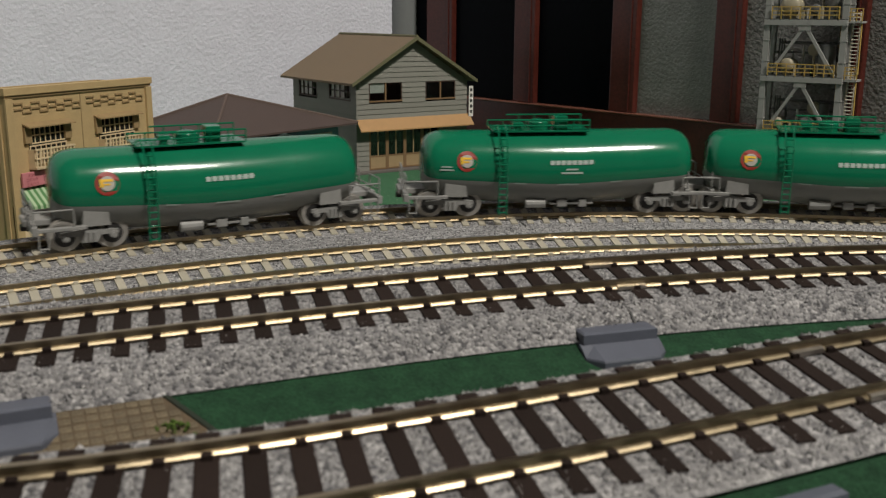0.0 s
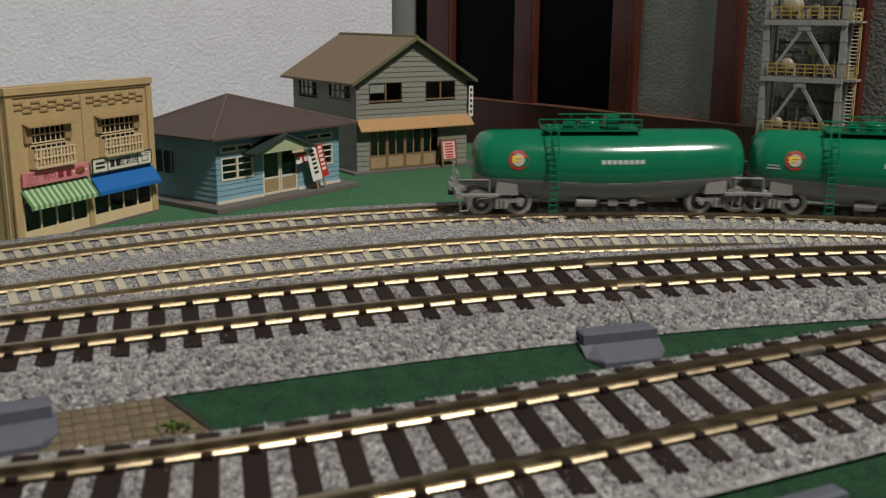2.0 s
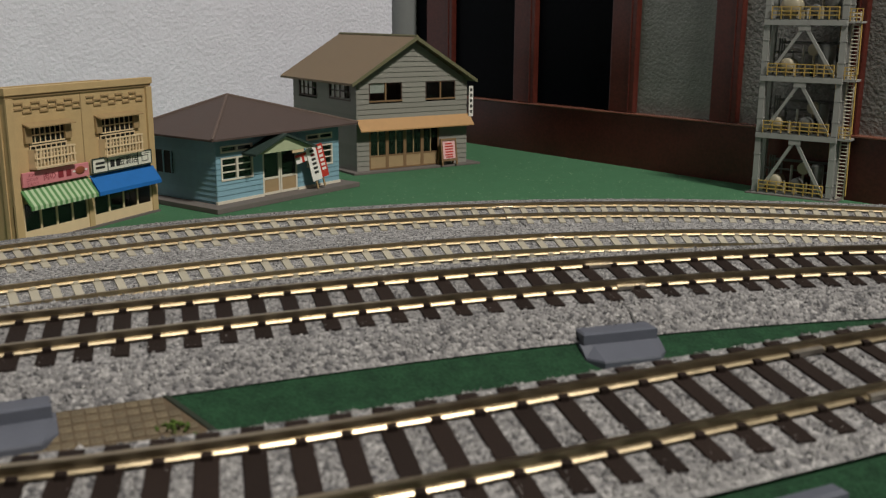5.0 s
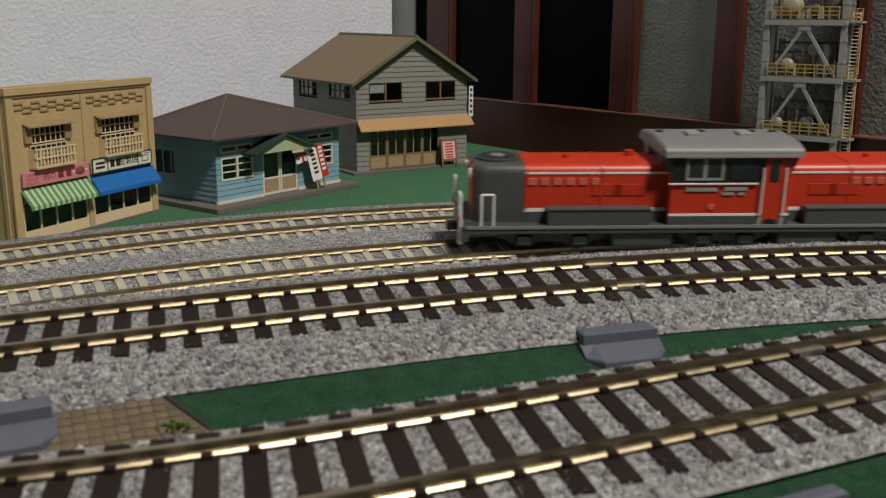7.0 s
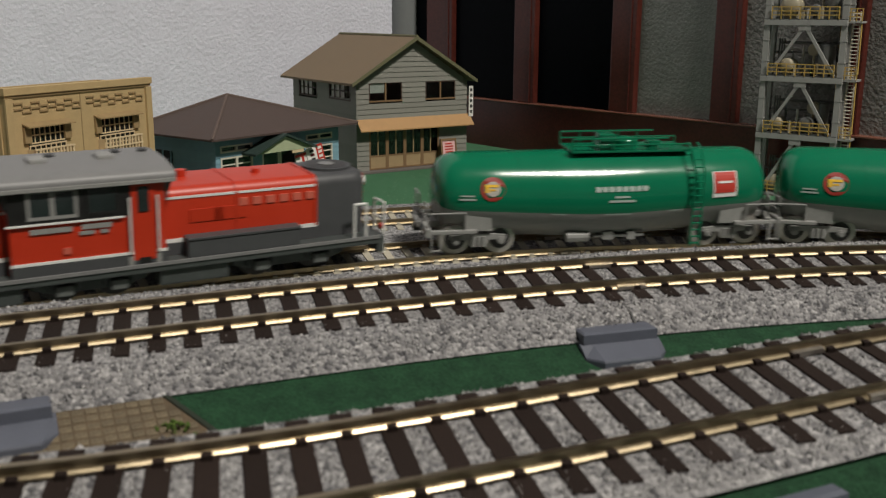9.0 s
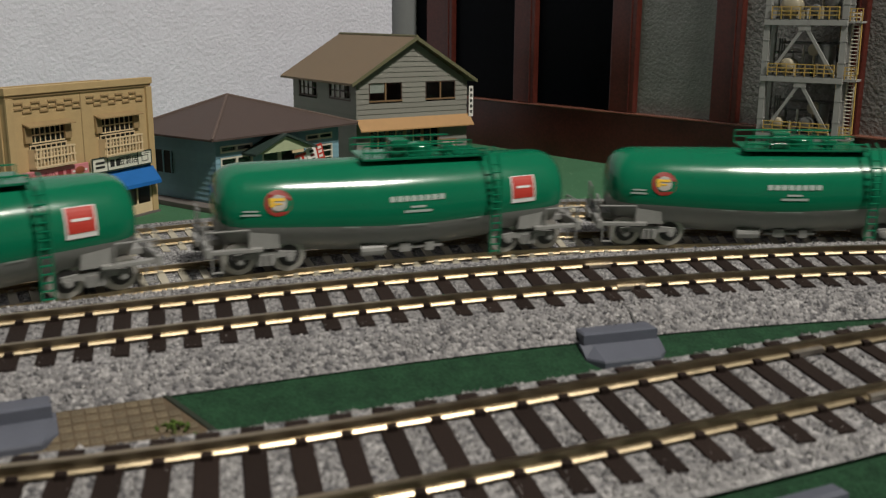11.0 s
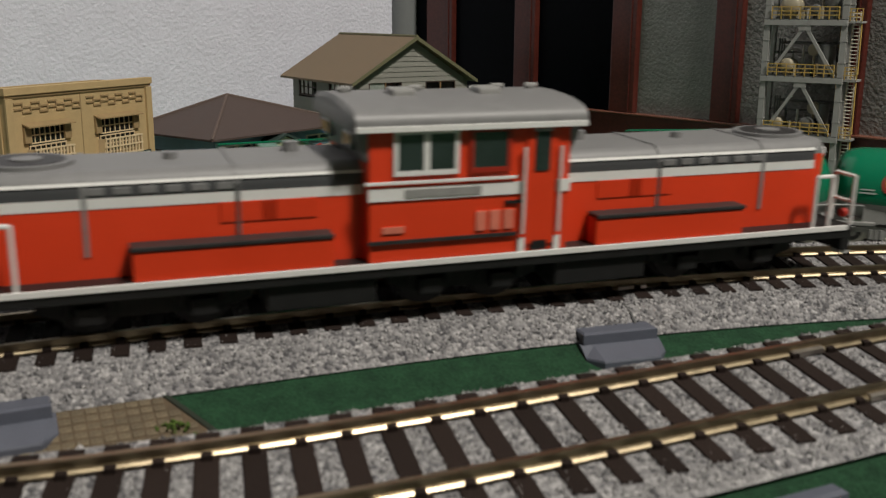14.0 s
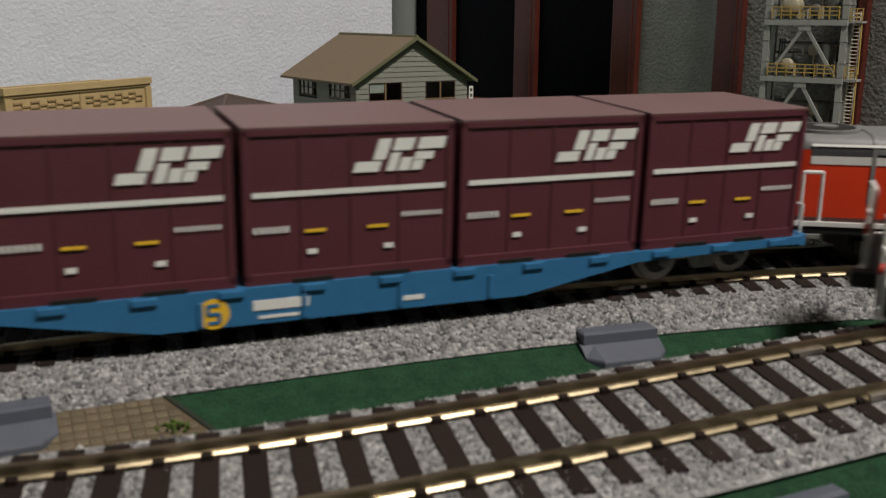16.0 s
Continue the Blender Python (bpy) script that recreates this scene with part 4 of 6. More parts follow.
def freight_container():
    c = thing("freight_container", 0, 0, 0, 0, "maroon twelve-foot freight container with white stripe", "container", "containers on the flat wagon")
    hx, hy, h = 21.2, 15.8, 29.6
    body = part("body", box(B(), -hx, hx, -hy + 0.4, hy - 0.4, 1.0, h - 0.5, 0.3), MAROON, c)
    part("roof", box(B(), -hx, hx, -hy, hy, h - 0.5, h, 0.25), MAROONTOP, c, "paler, greyer maroon roof")
    for sy in (-1, 1):
        bm = B()
        for e in ((-hx, -hx + 1.4, 0.8, h - 0.6), (hx - 1.4, hx, 0.8, h - 0.6), (-hx, hx, 0.0, 2.2), (-hx, hx, h - 1.8, h - 0.5)):
            box(bm, e[0], e[1], min(sy * (hy - 0.5), sy * hy), max(sy * (hy - 0.5), sy * hy), e[2], e[3], 0.12)
        part("side_frame", bm, MAROON, c)
        bm = B()
        for xx in (-10, 0, 10):
            box(bm, xx - 0.25, xx + 0.25, min(sy * (hy - 0.5), sy * (hy - 0.15)), max(sy * (hy - 0.5), sy * (hy - 0.15)), 2.2, h - 1.8)
        part("door_rod", bm, MAROON, c)
        y = sy * (hy - 0.05)
        part("stripe", box(B(), -hx + 1.8, hx - 1.8, y - 0.06, y + 0.06, 16.6, 17.6), WHITE, c, "white stripe")
        part("operator_mark", slant_mark(B(), 0.2 if sy < 0 else 18.5, y + 0.03 * sy, 20.4, 16.4 * (1 if sy < 0 else -1), 6.2), WHITE, c)
        bm = B()
        for k in range(6):
            box(bm, -hx + 1.9 + 1.2 * k, -hx + 2.6 + 1.2 * k, y - 0.06, y + 0.06, 9.9, 11.1)
        for k in range(8):
            box(bm, hx - 10.8 + 1.1 * k, hx - 10.2 + 1.1 * k, y - 0.06, y + 0.06, 11.4, 12.3)
        box(bm, -9.0, -7.0, y - 0.06, y + 0.06, 5.4, 6.4)
        box(bm, 6.6, 8.6, y - 0.06, y + 0.06, 5.4, 6.4)
        part("lettering_bar", bm, WHITE, c)
        bm = B()
        box(bm, -9.4, -5.2, y - 0.06, y + 0.06, 9.6, 10.2)
        box(bm, 3.2, 7.4, y - 0.06, y + 0.06, 9.6, 10.2)
        part("yellow_mark", bm, YELLOWP, c)
        # solid black blocks painted as the shade inside the fork openings
        bm = B()
        for xx in (-8, 8):
            box(bm, xx - 4, xx + 4, sy * hy - 0.5, sy * hy + 0.05, -0.05, 0.9)
        part("fork_pocket_shade", bm, LOCOBLACK, c)
    return c


flat_wagon = container_wagon()
for piece in flat_wagon.children:
    piece.scale = (0.98, 1.0, 1.0)
box_a = freight_container()
for piece in box_a.children:
    piece.scale = (0.98, 0.98, 1.02)
containers = [box_a] + [copy_thing(box_a, pose(0, 0, 0)) for _ in range(4)]


# ---- model buildings: x along the front, y to the back, z up from the board ----
TAN = mat("tan_card", (0.46, 0.335, 0.165), 0.8, var=0.07, scale=150, bump=0.1)
# copy of TAN with shade put into the colour, for hoods and trim
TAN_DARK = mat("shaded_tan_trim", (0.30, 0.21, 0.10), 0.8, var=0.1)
CREAM = mat("cream_card", (0.66, 0.52, 0.32), 0.75, var=0.05)
# near-black colour that carries the unlit shade inside the model buildings
ROOMSHADE = mat("interior_shade", (0.012, 0.011, 0.010), 0.8, var=0.2)
PINK = mat("pink_sign", (0.60, 0.22, 0.24), 0.6, var=0.06, bump=0)
SIGNWHITE = mat("pale_sign", (0.68, 0.68, 0.58), 0.6, var=0.04, bump=0)
INK = mat("black_ink", (0.02, 0.02, 0.02), 0.7, bump=0)
REDINK = mat("dark_red_ink", (0.22, 0.02, 0.03), 0.7, bump=0)
HAMBROWN = mat("brown_print", (0.25, 0.07, 0.03), 0.6, bump=0)
AWNGREEN = mat("green_awning", (0.085, 0.22, 0.075), 0.7, var=0.08)
AWNPALE = mat("pale_awning_stripe", (0.40, 0.52, 0.33), 0.7, var=0.06)
AWNBLUE = mat("blue_awning", (0.010, 0.13, 0.42), 0.6, var=0.08)
PALEBLUE = mat("pale_blue_boards", (0.185, 0.33, 0.40), 0.75, var=0.07, rand=0.05)
ROOFBROWN = mat("dark_brown_roof", (0.070, 0.048, 0.042), 0.7, var=0.12, scale=120, bump=0.15)
ROOFRIDGE = mat("lighter_brown_ridge", (0.11, 0.078, 0.065), 0.7, var=0.15)
TRIMCREAM = mat("off_white_trim", (0.62, 0.58, 0.48), 0.7, var=0.05)
SLAB = mat("grey_slab", (0.13, 0.115, 0.105), 0.85, var=0.1, scale=200)
GABLEGREEN = mat("pale_green_gable", (0.38, 0.43, 0.27), 0.75, var=0.06)
DARKGREEN = mat("dark_green_trim", (0.022, 0.042, 0.035), 0.7)
TANPANEL = mat("tan_panel", (0.33, 0.235, 0.125), 0.75, var=0.08)
GREYBOARD = mat("olive_grey_boards", (0.215, 0.212, 0.185), 0.75, var=0.06, rand=0.05)
HOUSEROOF = mat("khaki_brown_roof", (0.190, 0.138, 0.085), 0.75, var=0.06, scale=120)
ROOFEDGE = mat("olive_roof_edge", (0.13, 0.125, 0.065), 0.7)
AWNTAN = mat("ochre_awning", (0.42, 0.245, 0.105), 0.7, var=0.06)
FRAMEBROWN = mat("brown_frame", (0.19, 0.115, 0.055), 0.7, var=0.1)
FRAMEDARK = mat("dark_brown_frame", (0.055, 0.032, 0.022), 0.7)
PAPER = mat("white_paper", (0.72, 0.70, 0.66), 0.7, bump=0)
PANE = clear_pane("model_window", (0.80, 0.83, 0.82), 0.05)
SHOPPANE = clear_pane("shop_window", (0.7, 0.72, 0.72), 0.05)


def front_box(name, mt, parent, x0, x1, z0, z1, y0, y1, label="", bev=0.0):
    return part(name, box(B(), x0, x1, y0, y1, z0, z1, bev), mt, parent, label)


def words(name, text, size, x, y, z, mt, parent, squeeze=1.0):
    """Flat lettering on a front, standing upright."""
    cu = bpy.data.curves.new(name, "FONT")
    cu.body, cu.size, cu.align_x, cu.align_y, cu.extrude = text, size * MM, "CENTER", "CENTER", 0.00003
    tmp = bpy.data.objects.new(name, cu)
    scene.collection.objects.link(tmp)
    me = bpy.data.meshes.new_from_object(tmp.evaluated_get(bpy.context.evaluated_depsgraph_get()))
    bpy.data.objects.remove(tmp)
    me.materials.clear()
    me.materials.append(mt)
    ob = new(name, me)
    ob.parent = parent
    ob.matrix_basis = pose(x * MM, y * MM, z * MM, 90, 0, 0) @ Matrix.Diagonal((squeeze, 1, 1, 1))
    return ob


# shop with two fronts
shop = thing("shop", -161.66, 362.25, BOARD_Z, math.degrees(1.155), "tan two-storey model shop building with striped and blue awnings", "building")
bm = B()
box(bm, 0, 79.5, 0.6, 1.6, 15.5, 58.0)
shell = part("wall", bm, TAN, shop)
for x0, x1, y0, y1 in ((0, 1.4, 1.6, 30), (78.1, 79.5, 1.6, 30), (1.4, 78.1, 28.6, 30)):
    part("wall", box(B(), x0, x1, y0, y1, 0, 58), TAN, shop)
front_box("floor_slab", SLAB, shop, 1.4, 78.1, 0, 0.6, 1.6, 28.6)
front_box("roof", SLAB, shop, 1.4, 78.1, 50, 51, 1.6, 28.6)
# near-black card added behind the shop front to read as interior shade
front_box("back_shade_card", ROOMSHADE, shop, 1.4, 78.1, 0.6, 50, 14, 15)
front_box("cornice", TAN, shop, -0.8, 80.3, 57.2, 60.0, -0.6, 2.2, bev=0.2)
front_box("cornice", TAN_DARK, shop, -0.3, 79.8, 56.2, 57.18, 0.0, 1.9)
for x0, x1 in ((-0.3, 3.2), (76.4, 79.8), (37.4, 40.2)):
    top = 57.0 if x0 < 30 or x0 > 60 else 22
    front_box("pilaster", TAN, shop, x0, x1, 0, top - 1, -0.5, 0.58, bev=0.12)
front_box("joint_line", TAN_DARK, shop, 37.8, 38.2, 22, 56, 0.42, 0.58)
for half in (4.0, 41.0):
    for c in range(4):
        x = half + c * 8.4
        for dx, z in ((0.0, 53.6), (4.0, 52.2)):
            bm = B()
            box(bm, x + dx, x + dx + 4.3, 0.1, 0.58, z, z + 0.7, 0.06)
            box(bm, x + dx + 3.8, x + dx + 4.3, 0.1, 0.58, z - 1.4, z, 0.06)
            box(bm, x + dx, x + dx + 4.3, 0.1, 0.58, z - 2.1, z - 1.4, 0.06)
            part("brick_course", bm, TAN_DARK, shop)


def shop_window(x0, x1):
    # near-black sheet right behind the pane, room shade put into its colour
    win = front_box("window", ROOMSHADE, shop, x0 + 2.5, x1 - 2.5, 30.5, 45.0, 0.4, 0.59)
    front_box("pane", PANE, win, x0 + 2.6, x1 - 2.6, 30.6, 44.8, 0.30, 0.38)
    for z0, z1, n in ((30.5, 37.5, 7), (38.5, 44.5, 7)):
        for q in range(n + 1):
            xx = x0 + 2.6 + (x1 - x0 - 5.6) * q / n
            front_box("glazing_bar", CREAM, win, xx, xx + 0.45, z0, z1, 0.05, 0.28)
        for zz in (z0, (z0 + z1) / 2, z1):
            front_box("glazing_bar", CREAM, win, x0 + 2.5, x1 - 2.5, zz - 0.25, zz + 0.25, 0.0, 0.26)
    bm = B()
    loft(bm, [[(x, 0.5, 46.4), (x, -3.2, 45.2), (x, -3.2, 44.7), (x, 0.5, 45.7)] for x in (x0, x1)])
    part("window_hood", bm, TAN_DARK, win, "window hood in shaded tan")
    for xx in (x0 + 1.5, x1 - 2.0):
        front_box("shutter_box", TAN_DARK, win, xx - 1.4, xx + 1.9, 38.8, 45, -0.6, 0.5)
    for q in range(12):
        xx = x0 + 2 + (x1 - x0 - 4.6) * q / 11
        front_box("baluster", CREAM, win, xx, xx + 0.7, 29.4, 36.0, -3.4, -2.9)
    for zz in (29.2, 32.6, 36.0):
        front_box("balcony_rail", CREAM, win, x0 + 1.6, x1 - 1.6, zz, zz + 0.6, -3.6, -2.8)
    for xx in (x0 + 1.7, x1 - 2.2):
        front_box("balcony_side", CREAM, win, xx, xx + 0.5, 29.2, 36.4, -2.9, 0.5)
    front_box("balcony_floor", CREAM, win, x0 + 1.7, x1 - 1.7, 28.8, 29.3, -3.5, 0.5)


shop_window(7.2, 31.0)
shop_window(44.6, 70.6)
sign1 = front_box("sign_board", PINK, shop, 3.4, 37.6, 22.5, 28.0, -1.6, -0.55, "pink shop sign with a ham picture", 0.15)
words("lettering", "肉の", 3.3, 16.5, -1.66, 25.2, REDINK, sign1)
for xx in (21.0, 25.2):
    front_box("lettering_bar", REDINK, sign1, xx, xx + 2.6, 23.9, 26.6, -1.72, -1.62)
for zz, tx in ((26.8, "メンチ"), (25.1, "コロッケ"), (23.4, "とんかつ")):
    words("lettering", tx, 1.5, 8.0, -1.66, zz, REDINK, sign1)
bm = B()
ball(bm, (32.6, -1.7, 25.4), 2.2, (1.25, 0.15, 0.75))
part("ham_picture", bm, HAMBROWN, sign1, smooth=True)
front_box("bone", PAPER, sign1, 28.6, 36.6, 25.1, 25.7, -1.75, -1.65)
sign2 = front_box("sign_board", SIGNWHITE, shop, 39.6, 75.6, 22.8, 28.6, -1.6, -0.55, "white tofu shop sign framed in green", 0.1)
words("lettering", "豆腐店", 3.9, 61.0, -1.68, 25.7, INK, sign2)
for xx in (50.0, 53.4):
    front_box("lettering_bar", INK, sign2, xx, xx + 2.4, 24.2, 27.2, -1.72, -1.62)
for zz in (26.2, 24.4):
    front_box("lettering_bar", INK, sign2, 41.5, 46.6, zz, zz + 0.9, -1.72, -1.62)
for e in ((39.4, 75.8, 28.4, 28.9), (39.4, 75.8, 22.5, 23.0), (39.4, 39.9, 23, 28.4), (75.3, 75.8, 23, 28.4), (48.2, 48.6, 23, 28.4), (66.6, 67.0, 23, 28.4)):
    front_box("sign_frame", DARKGREEN, sign2, e[0], e[1], e[2], e[3], -1.8, -1.6)
for e in ((69.3, 73.4, 24.2, 24.45), (69.3, 73.4, 26.6, 26.85), (69.3, 69.55, 24.2, 26.85), (73.2, 73.4, 24.2, 26.85), (70.5, 74.4, 27.5, 27.7)):
    front_box("block_picture", INK, sign2, e[0], e[1], e[2], e[3], -1.74, -1.62)


def awning(x0, x1, zt, zb, deep, mats, parent, drop=1.6):
    n = len(mats)
    first = None
    for q in range(n):
        a, b = x0 + (x1 - x0) * q / n, x0 + (x1 - x0) * (q + 1) / n
        bm = B()
        loft(bm, [[(x, 0.0, zt), (x, -deep, zb), (x, -deep - 0.1, zb - drop), (x, -deep + 0.4, zb - drop), (x, -deep + 0.5, zb - 0.5), (x, 0.0, zt - 0.6)] for x in (a, b)])
        if first is None:
            first = part("awning", bm, mats[q], parent)
        else:
            part("awning_stripe", bm, mats[q], first)
    return first


awning(2.8, 38.0, 21.9, 15.6, 5.4, [AWNGREEN if q % 2 == 0 else AWNPALE for q in range(25)], shop)["label"] = "green and pale striped shop awning"
awning(39.4, 77.6, 21.9, 15.4, 4.8, [AWNBLUE], shop)["label"] = "plain blue shop awning"
for x0, x1, n in ((3.4, 37.4, 4), (40.3, 76.4, 4)):
    fr = front_box("shop_front", CREAM, shop, x0, x1, 0.3, 5.2, 0.1, 0.6, "cream panelled shop front")
    for q in range(n + 1):
        xx = x0 + (x1 - x0 - 1.0) * q / n
        front_box("mullion", CREAM, fr, xx, xx + 1.0, 5.2, 16.0, 0.1, 0.6)
    for q in range(n):
        front_box("pane", SHOPPANE, fr, x0 + 1.0 + (x1 - x0 - 1.0) * q / n, x0 + (x1 - x0 - 1.0) * (q + 1) / n, 5.2, 16.0, 0.3, 0.4)
    front_box("header", TAN, fr, x0, x1, 15.9, 17.5, 0.05, 0.6)
front_box("foundation", SLAB, shop, -0.6, 80.2, 0, 0.9, -1.2, 0.05)
front_box("side_poster", REDP, shop, -0.25, -0.02, 10, 24, 9, 20, "faded red side poster")
bm = B()
box(bm, -0.6, -0.01, 3, 5.0, 0, 52, 0.1)
part("side_pilaster", bm, TAN, shop)

# station
station = thing("station_building", -102.74, 437.6, BOARD_Z, math.degrees(0.934), "pale blue boarded model station with dark hip roof", "building")
part("platform_slab", box(B(), -7.5, 88, -8.5, 60, 0, 2.4, 0.3), SLAB, station)
for x0, x1, y0, y1 in ((0.4, 1.4, 0.82, 51), (80.3, 81.3, 0.82, 51), (0.4, 81.3, 51, 52)):
    part("wall", box(B(), x0, x1, y0, y1, 2.4, 31), PALEBLUE, station)
# near-black cards added behind and above the station windows as interior shade
front_box("back_shade_card", ROOMSHADE, station, 1.4, 80.3, 2.4, 31, 20, 21)
front_box("ceiling_shade_card", ROOMSHADE, station, 1.4, 80.3, 30, 30.6, 1.6, 50)
OPEN = ((2.9, 22.3, 25.8, 28.6), (2.9, 22.3, 13.0, 23.2), (28.4, 51.4, 2.4, 23.6), (58.0, 76.8, 26.2, 28.8), (58.0, 76.8, 13.0, 23.0))
rows = np.linspace(3.6, 31.0, 12)
for a, b in zip(rows, rows[1:]):
    cuts = [(0.0, 81.7)]
    for x0, x1, z0, z1 in OPEN:
        if (a + b) / 2 > z0 and (a + b) / 2 < z1:
            cuts = [p for c in cuts for p in ((c[0], min(c[1], x0)), (max(c[0], x1), c[1])) if p[1] - p[0] > 0.3]
    for x0, x1 in cuts:
        bm = B()
        loft(bm, [[(x, 0.0, a), (x, 0.32, b), (x, 0.8, b), (x, 0.8, a)] for x in (x0, x1)])
        part("board", bm, PALEBLUE, station)
for a, b in zip(rows, rows[1:]):
    bm = B()
    loft(bm, [[(-0.05, y, a), (0.25, y, b), (0.4, y, b), (0.4, y, a)] for y in (0.0, 52.0)])
    part("board", bm, PALEBLUE, station)
front_box("base_trim", TRIMCREAM, station, -0.4, 28.3, 2.4, 3.7, -0.5, 0.75, "white base trim")
front_box("base_trim", TRIMCREAM, station, 51.5, 82.0, 2.4, 3.7, -0.5, 0.75, "white base trim")
for x0, x1, z0, z1 in OPEN:
    if z0 < 3:
        continue
    win = front_box("window", TRIMCREAM, station, x0, x1, z0 - 0.3, z0 + 0.5, -0.2, 0.9)
    front_box("window_frame", TRIMCREAM, win, x0, x1, z1 - 0.5, z1 + 0.2, -0.2, 0.9)
    for xx in (x0, (x0 + x1) / 2 - 0.6, x1 - 0.8):
        front_box("window_frame", TRIMCREAM, win, xx, xx + (1.2 if x0 < xx < x1 - 1 else 0.8), z0 + 0.5, z1 - 0.5, -0.15, 0.85)
    if z1 - z0 > 5:
        for zz in (z0 + 3.4, z0 + 6.6):
            front_box("glazing_bar", TRIMCREAM, win, x0 + 0.8, x1 - 0.8, zz, zz + 0.5, 0.0, 0.6)
    front_box("pane", PANE, win, x0 + 0.5, x1 - 0.5, z0 + 0.4, z1 - 0.4, 0.5, 0.6)
door = front_box("sliding_door", TRIMCREAM, station, 28.4, 51.4, 22.8, 23.8, 0.0, 1.0, "cream framed sliding doors")
for x0, x1 in ((28.4, 39.7), (40.0, 51.4)):
    for xx in (x0, x1 - 1.0):
        front_box("door_stile", TRIMCREAM, door, xx, xx + 1.0, 2.6, 22.8, 0.2, 0.8)
    front_box("door_rail", TRIMCREAM, door, x0 + 1, x1 - 1, 10.0, 11.0, 0.2, 0.8)
    front_box("door_rail", TRIMCREAM, door, x0 + 1, x1 - 1, 2.6, 3.8, 0.2, 0.8)
    front_box("door_panel", TANPANEL, door, x0 + 1, x1 - 1, 3.8, 10.0, 0.4, 0.7)
    front_box("pane", PANE, door, x0 + 1, x1 - 1, 11.0, 22.8, 0.45, 0.55)
# porch gable
bm = B()
prism_y(bm, [(17.5, 24.6), (36.0, 31.0), (54.5, 24.6), (54.5, 24.0), (17.5, 24.0)], -7.6, 0.0)
porch = part("porch_gable", bm, GABLEGREEN, station, "pale green porch gable")
for xa, za, xb, zb in ((15.6, 23.6, 36.0, 31.4), (56.4, 23.6, 36.0, 31.4)):
    bm = B()
    loft(bm, [[(xa, y, za), (xb, y, zb), (xb, y, zb + 1.1), (xa, y, za + 1.0)] for y in (-9.2, 1.0)])
    part("porch_roof", bm, DARKGREEN, porch, "dark green porch roof board")
front_box("porch_sign", CREAM, porch, 41.0, 48.6, 22.4, 24.0, -7.4, -7.0)
# hip roof
EX0, EX1, EY0, EY1, EZ = -7.0, 89.5, -6.5, 58.0, 32.2
APEX = (31.0, 26.0, 49.0)
bm = B()
low = [bm.verts.new(q) for q in ((EX0, EY0, EZ), (EX1, EY0, EZ), (EX1, EY1, EZ), (EX0, EY1, EZ))]
up = [bm.verts.new((q.co.x, q.co.y, EZ + 0.9)) for q in low]
ap = bm.verts.new(APEX)
for q in range(4):
    bm.faces.new((low[q], low[(q + 1) % 4], up[(q + 1) % 4], up[q]))
    bm.faces.new((up[q], up[(q + 1) % 4], ap))
bm.faces.new(low[::-1])
roof = part("hip_roof", bm, ROOFBROWN, station, "dark brown hip roof")
for q in ((EX0, EY0), (EX1, EY0), (EX0, EY1), (EX1, EY1)):
    bm = B()
    rod(bm, (q[0], q[1], EZ + 1.0), (APEX[0], APEX[1], APEX[2] + 0.1), 0.75, 6)
    part("ridge_cap", bm, ROOFRIDGE, roof)
for y0, y1 in ((30.5, 43.0),):
    # side window sheet is near-black, with the indoor shade in its colour
    sw = part("side_window", box(B(), -0.35, 0.3, y0, y1, 14, 24.5), ROOMSHADE, station)
    for yy in (y0, (y0 + y1) / 2 - 0.4, y1 - 0.8):
        part("window_frame", box(B(), -0.7, -0.36, yy, yy + 0.8, 14, 24.5), PALEBLUE, sw)

# banner leaning by the station door
banner = thing("banner_stand", -102.74 + 57.5 * 0.595 + 7.0 * 0.804, 437.6 + 57.5 * 0.804 - 7.0 * 0.595, BOARD_Z + 2.4, math.degrees(0.934) - 6, "white and red leaning advertising banner on the station platform", "banner")
TILT = pose(0, 0, 0, -8, 12, 0)


def slab_on(name, mt, x0, x1, z0, z1, y0, y1, label=""):
    bm = B()
    box(bm, x0, x1, y0, y1, z0, z1)
    m = Matrix.Rotation(radians(-11), 4, "Y") @ Matrix.Rotation(radians(-6), 4, "X")
    bmesh.ops.transform(bm, matrix=m, verts=bm.verts)
    return part(name, bm, mt, banner, label)


slab_on("banner_sheet", PAPER, -1.0, 5.2, 4.4, 21.0, -0.2, 0.2, "white banner sheet")
slab_on("banner_strip", REDP, 5.2, 9.6, 4.8, 21.4, -0.25, 0.25, "red banner strip")
slab_on("flag", PAPER, -8.0, 1.0, 15.4, 19.8, 0.3, 0.6, "small white and red flag")
slab_on("flag_stripe", REDP, -8.0, 1.0, 18.4, 19.8, 0.1, 0.28)
slab_on("flag_stripe", REDP, -4.2, -2.8, 15.4, 18.4, 0.1, 0.28)
for zz in (18.6, 16.6, 14.4, 12.2, 10.0, 7.8):
    slab_on("lettering_bar", REDINK if zz in (16.6,) else INK, 1.0, 3.6, zz, zz + 1.2, -0.3, -0.22)
    slab_on("lettering_bar", PAPER, 6.2, 8.6, zz + 0.4, zz + 1.7, -0.36, -0.27)
for xx in (1.0, 5.6):
    slab_on("stand_leg", TANPANEL, xx, xx + 0.9, 0.1, 5.0, 0.3, 0.9)

# house with gable
house = thing("boarded_house", -48.55, 544.42, BOARD_Z, math.degrees(0.595), "grey boarded two-storey model house with brown gable roof", "building")
part("base_slab", box(B(), -4.5, 82, -5.0, 84, 0, 1.2, 0.2), SLAB, house)
bm = B()
box(bm, 74.0, 75.0, 1.0, 80, 1.2, 51)
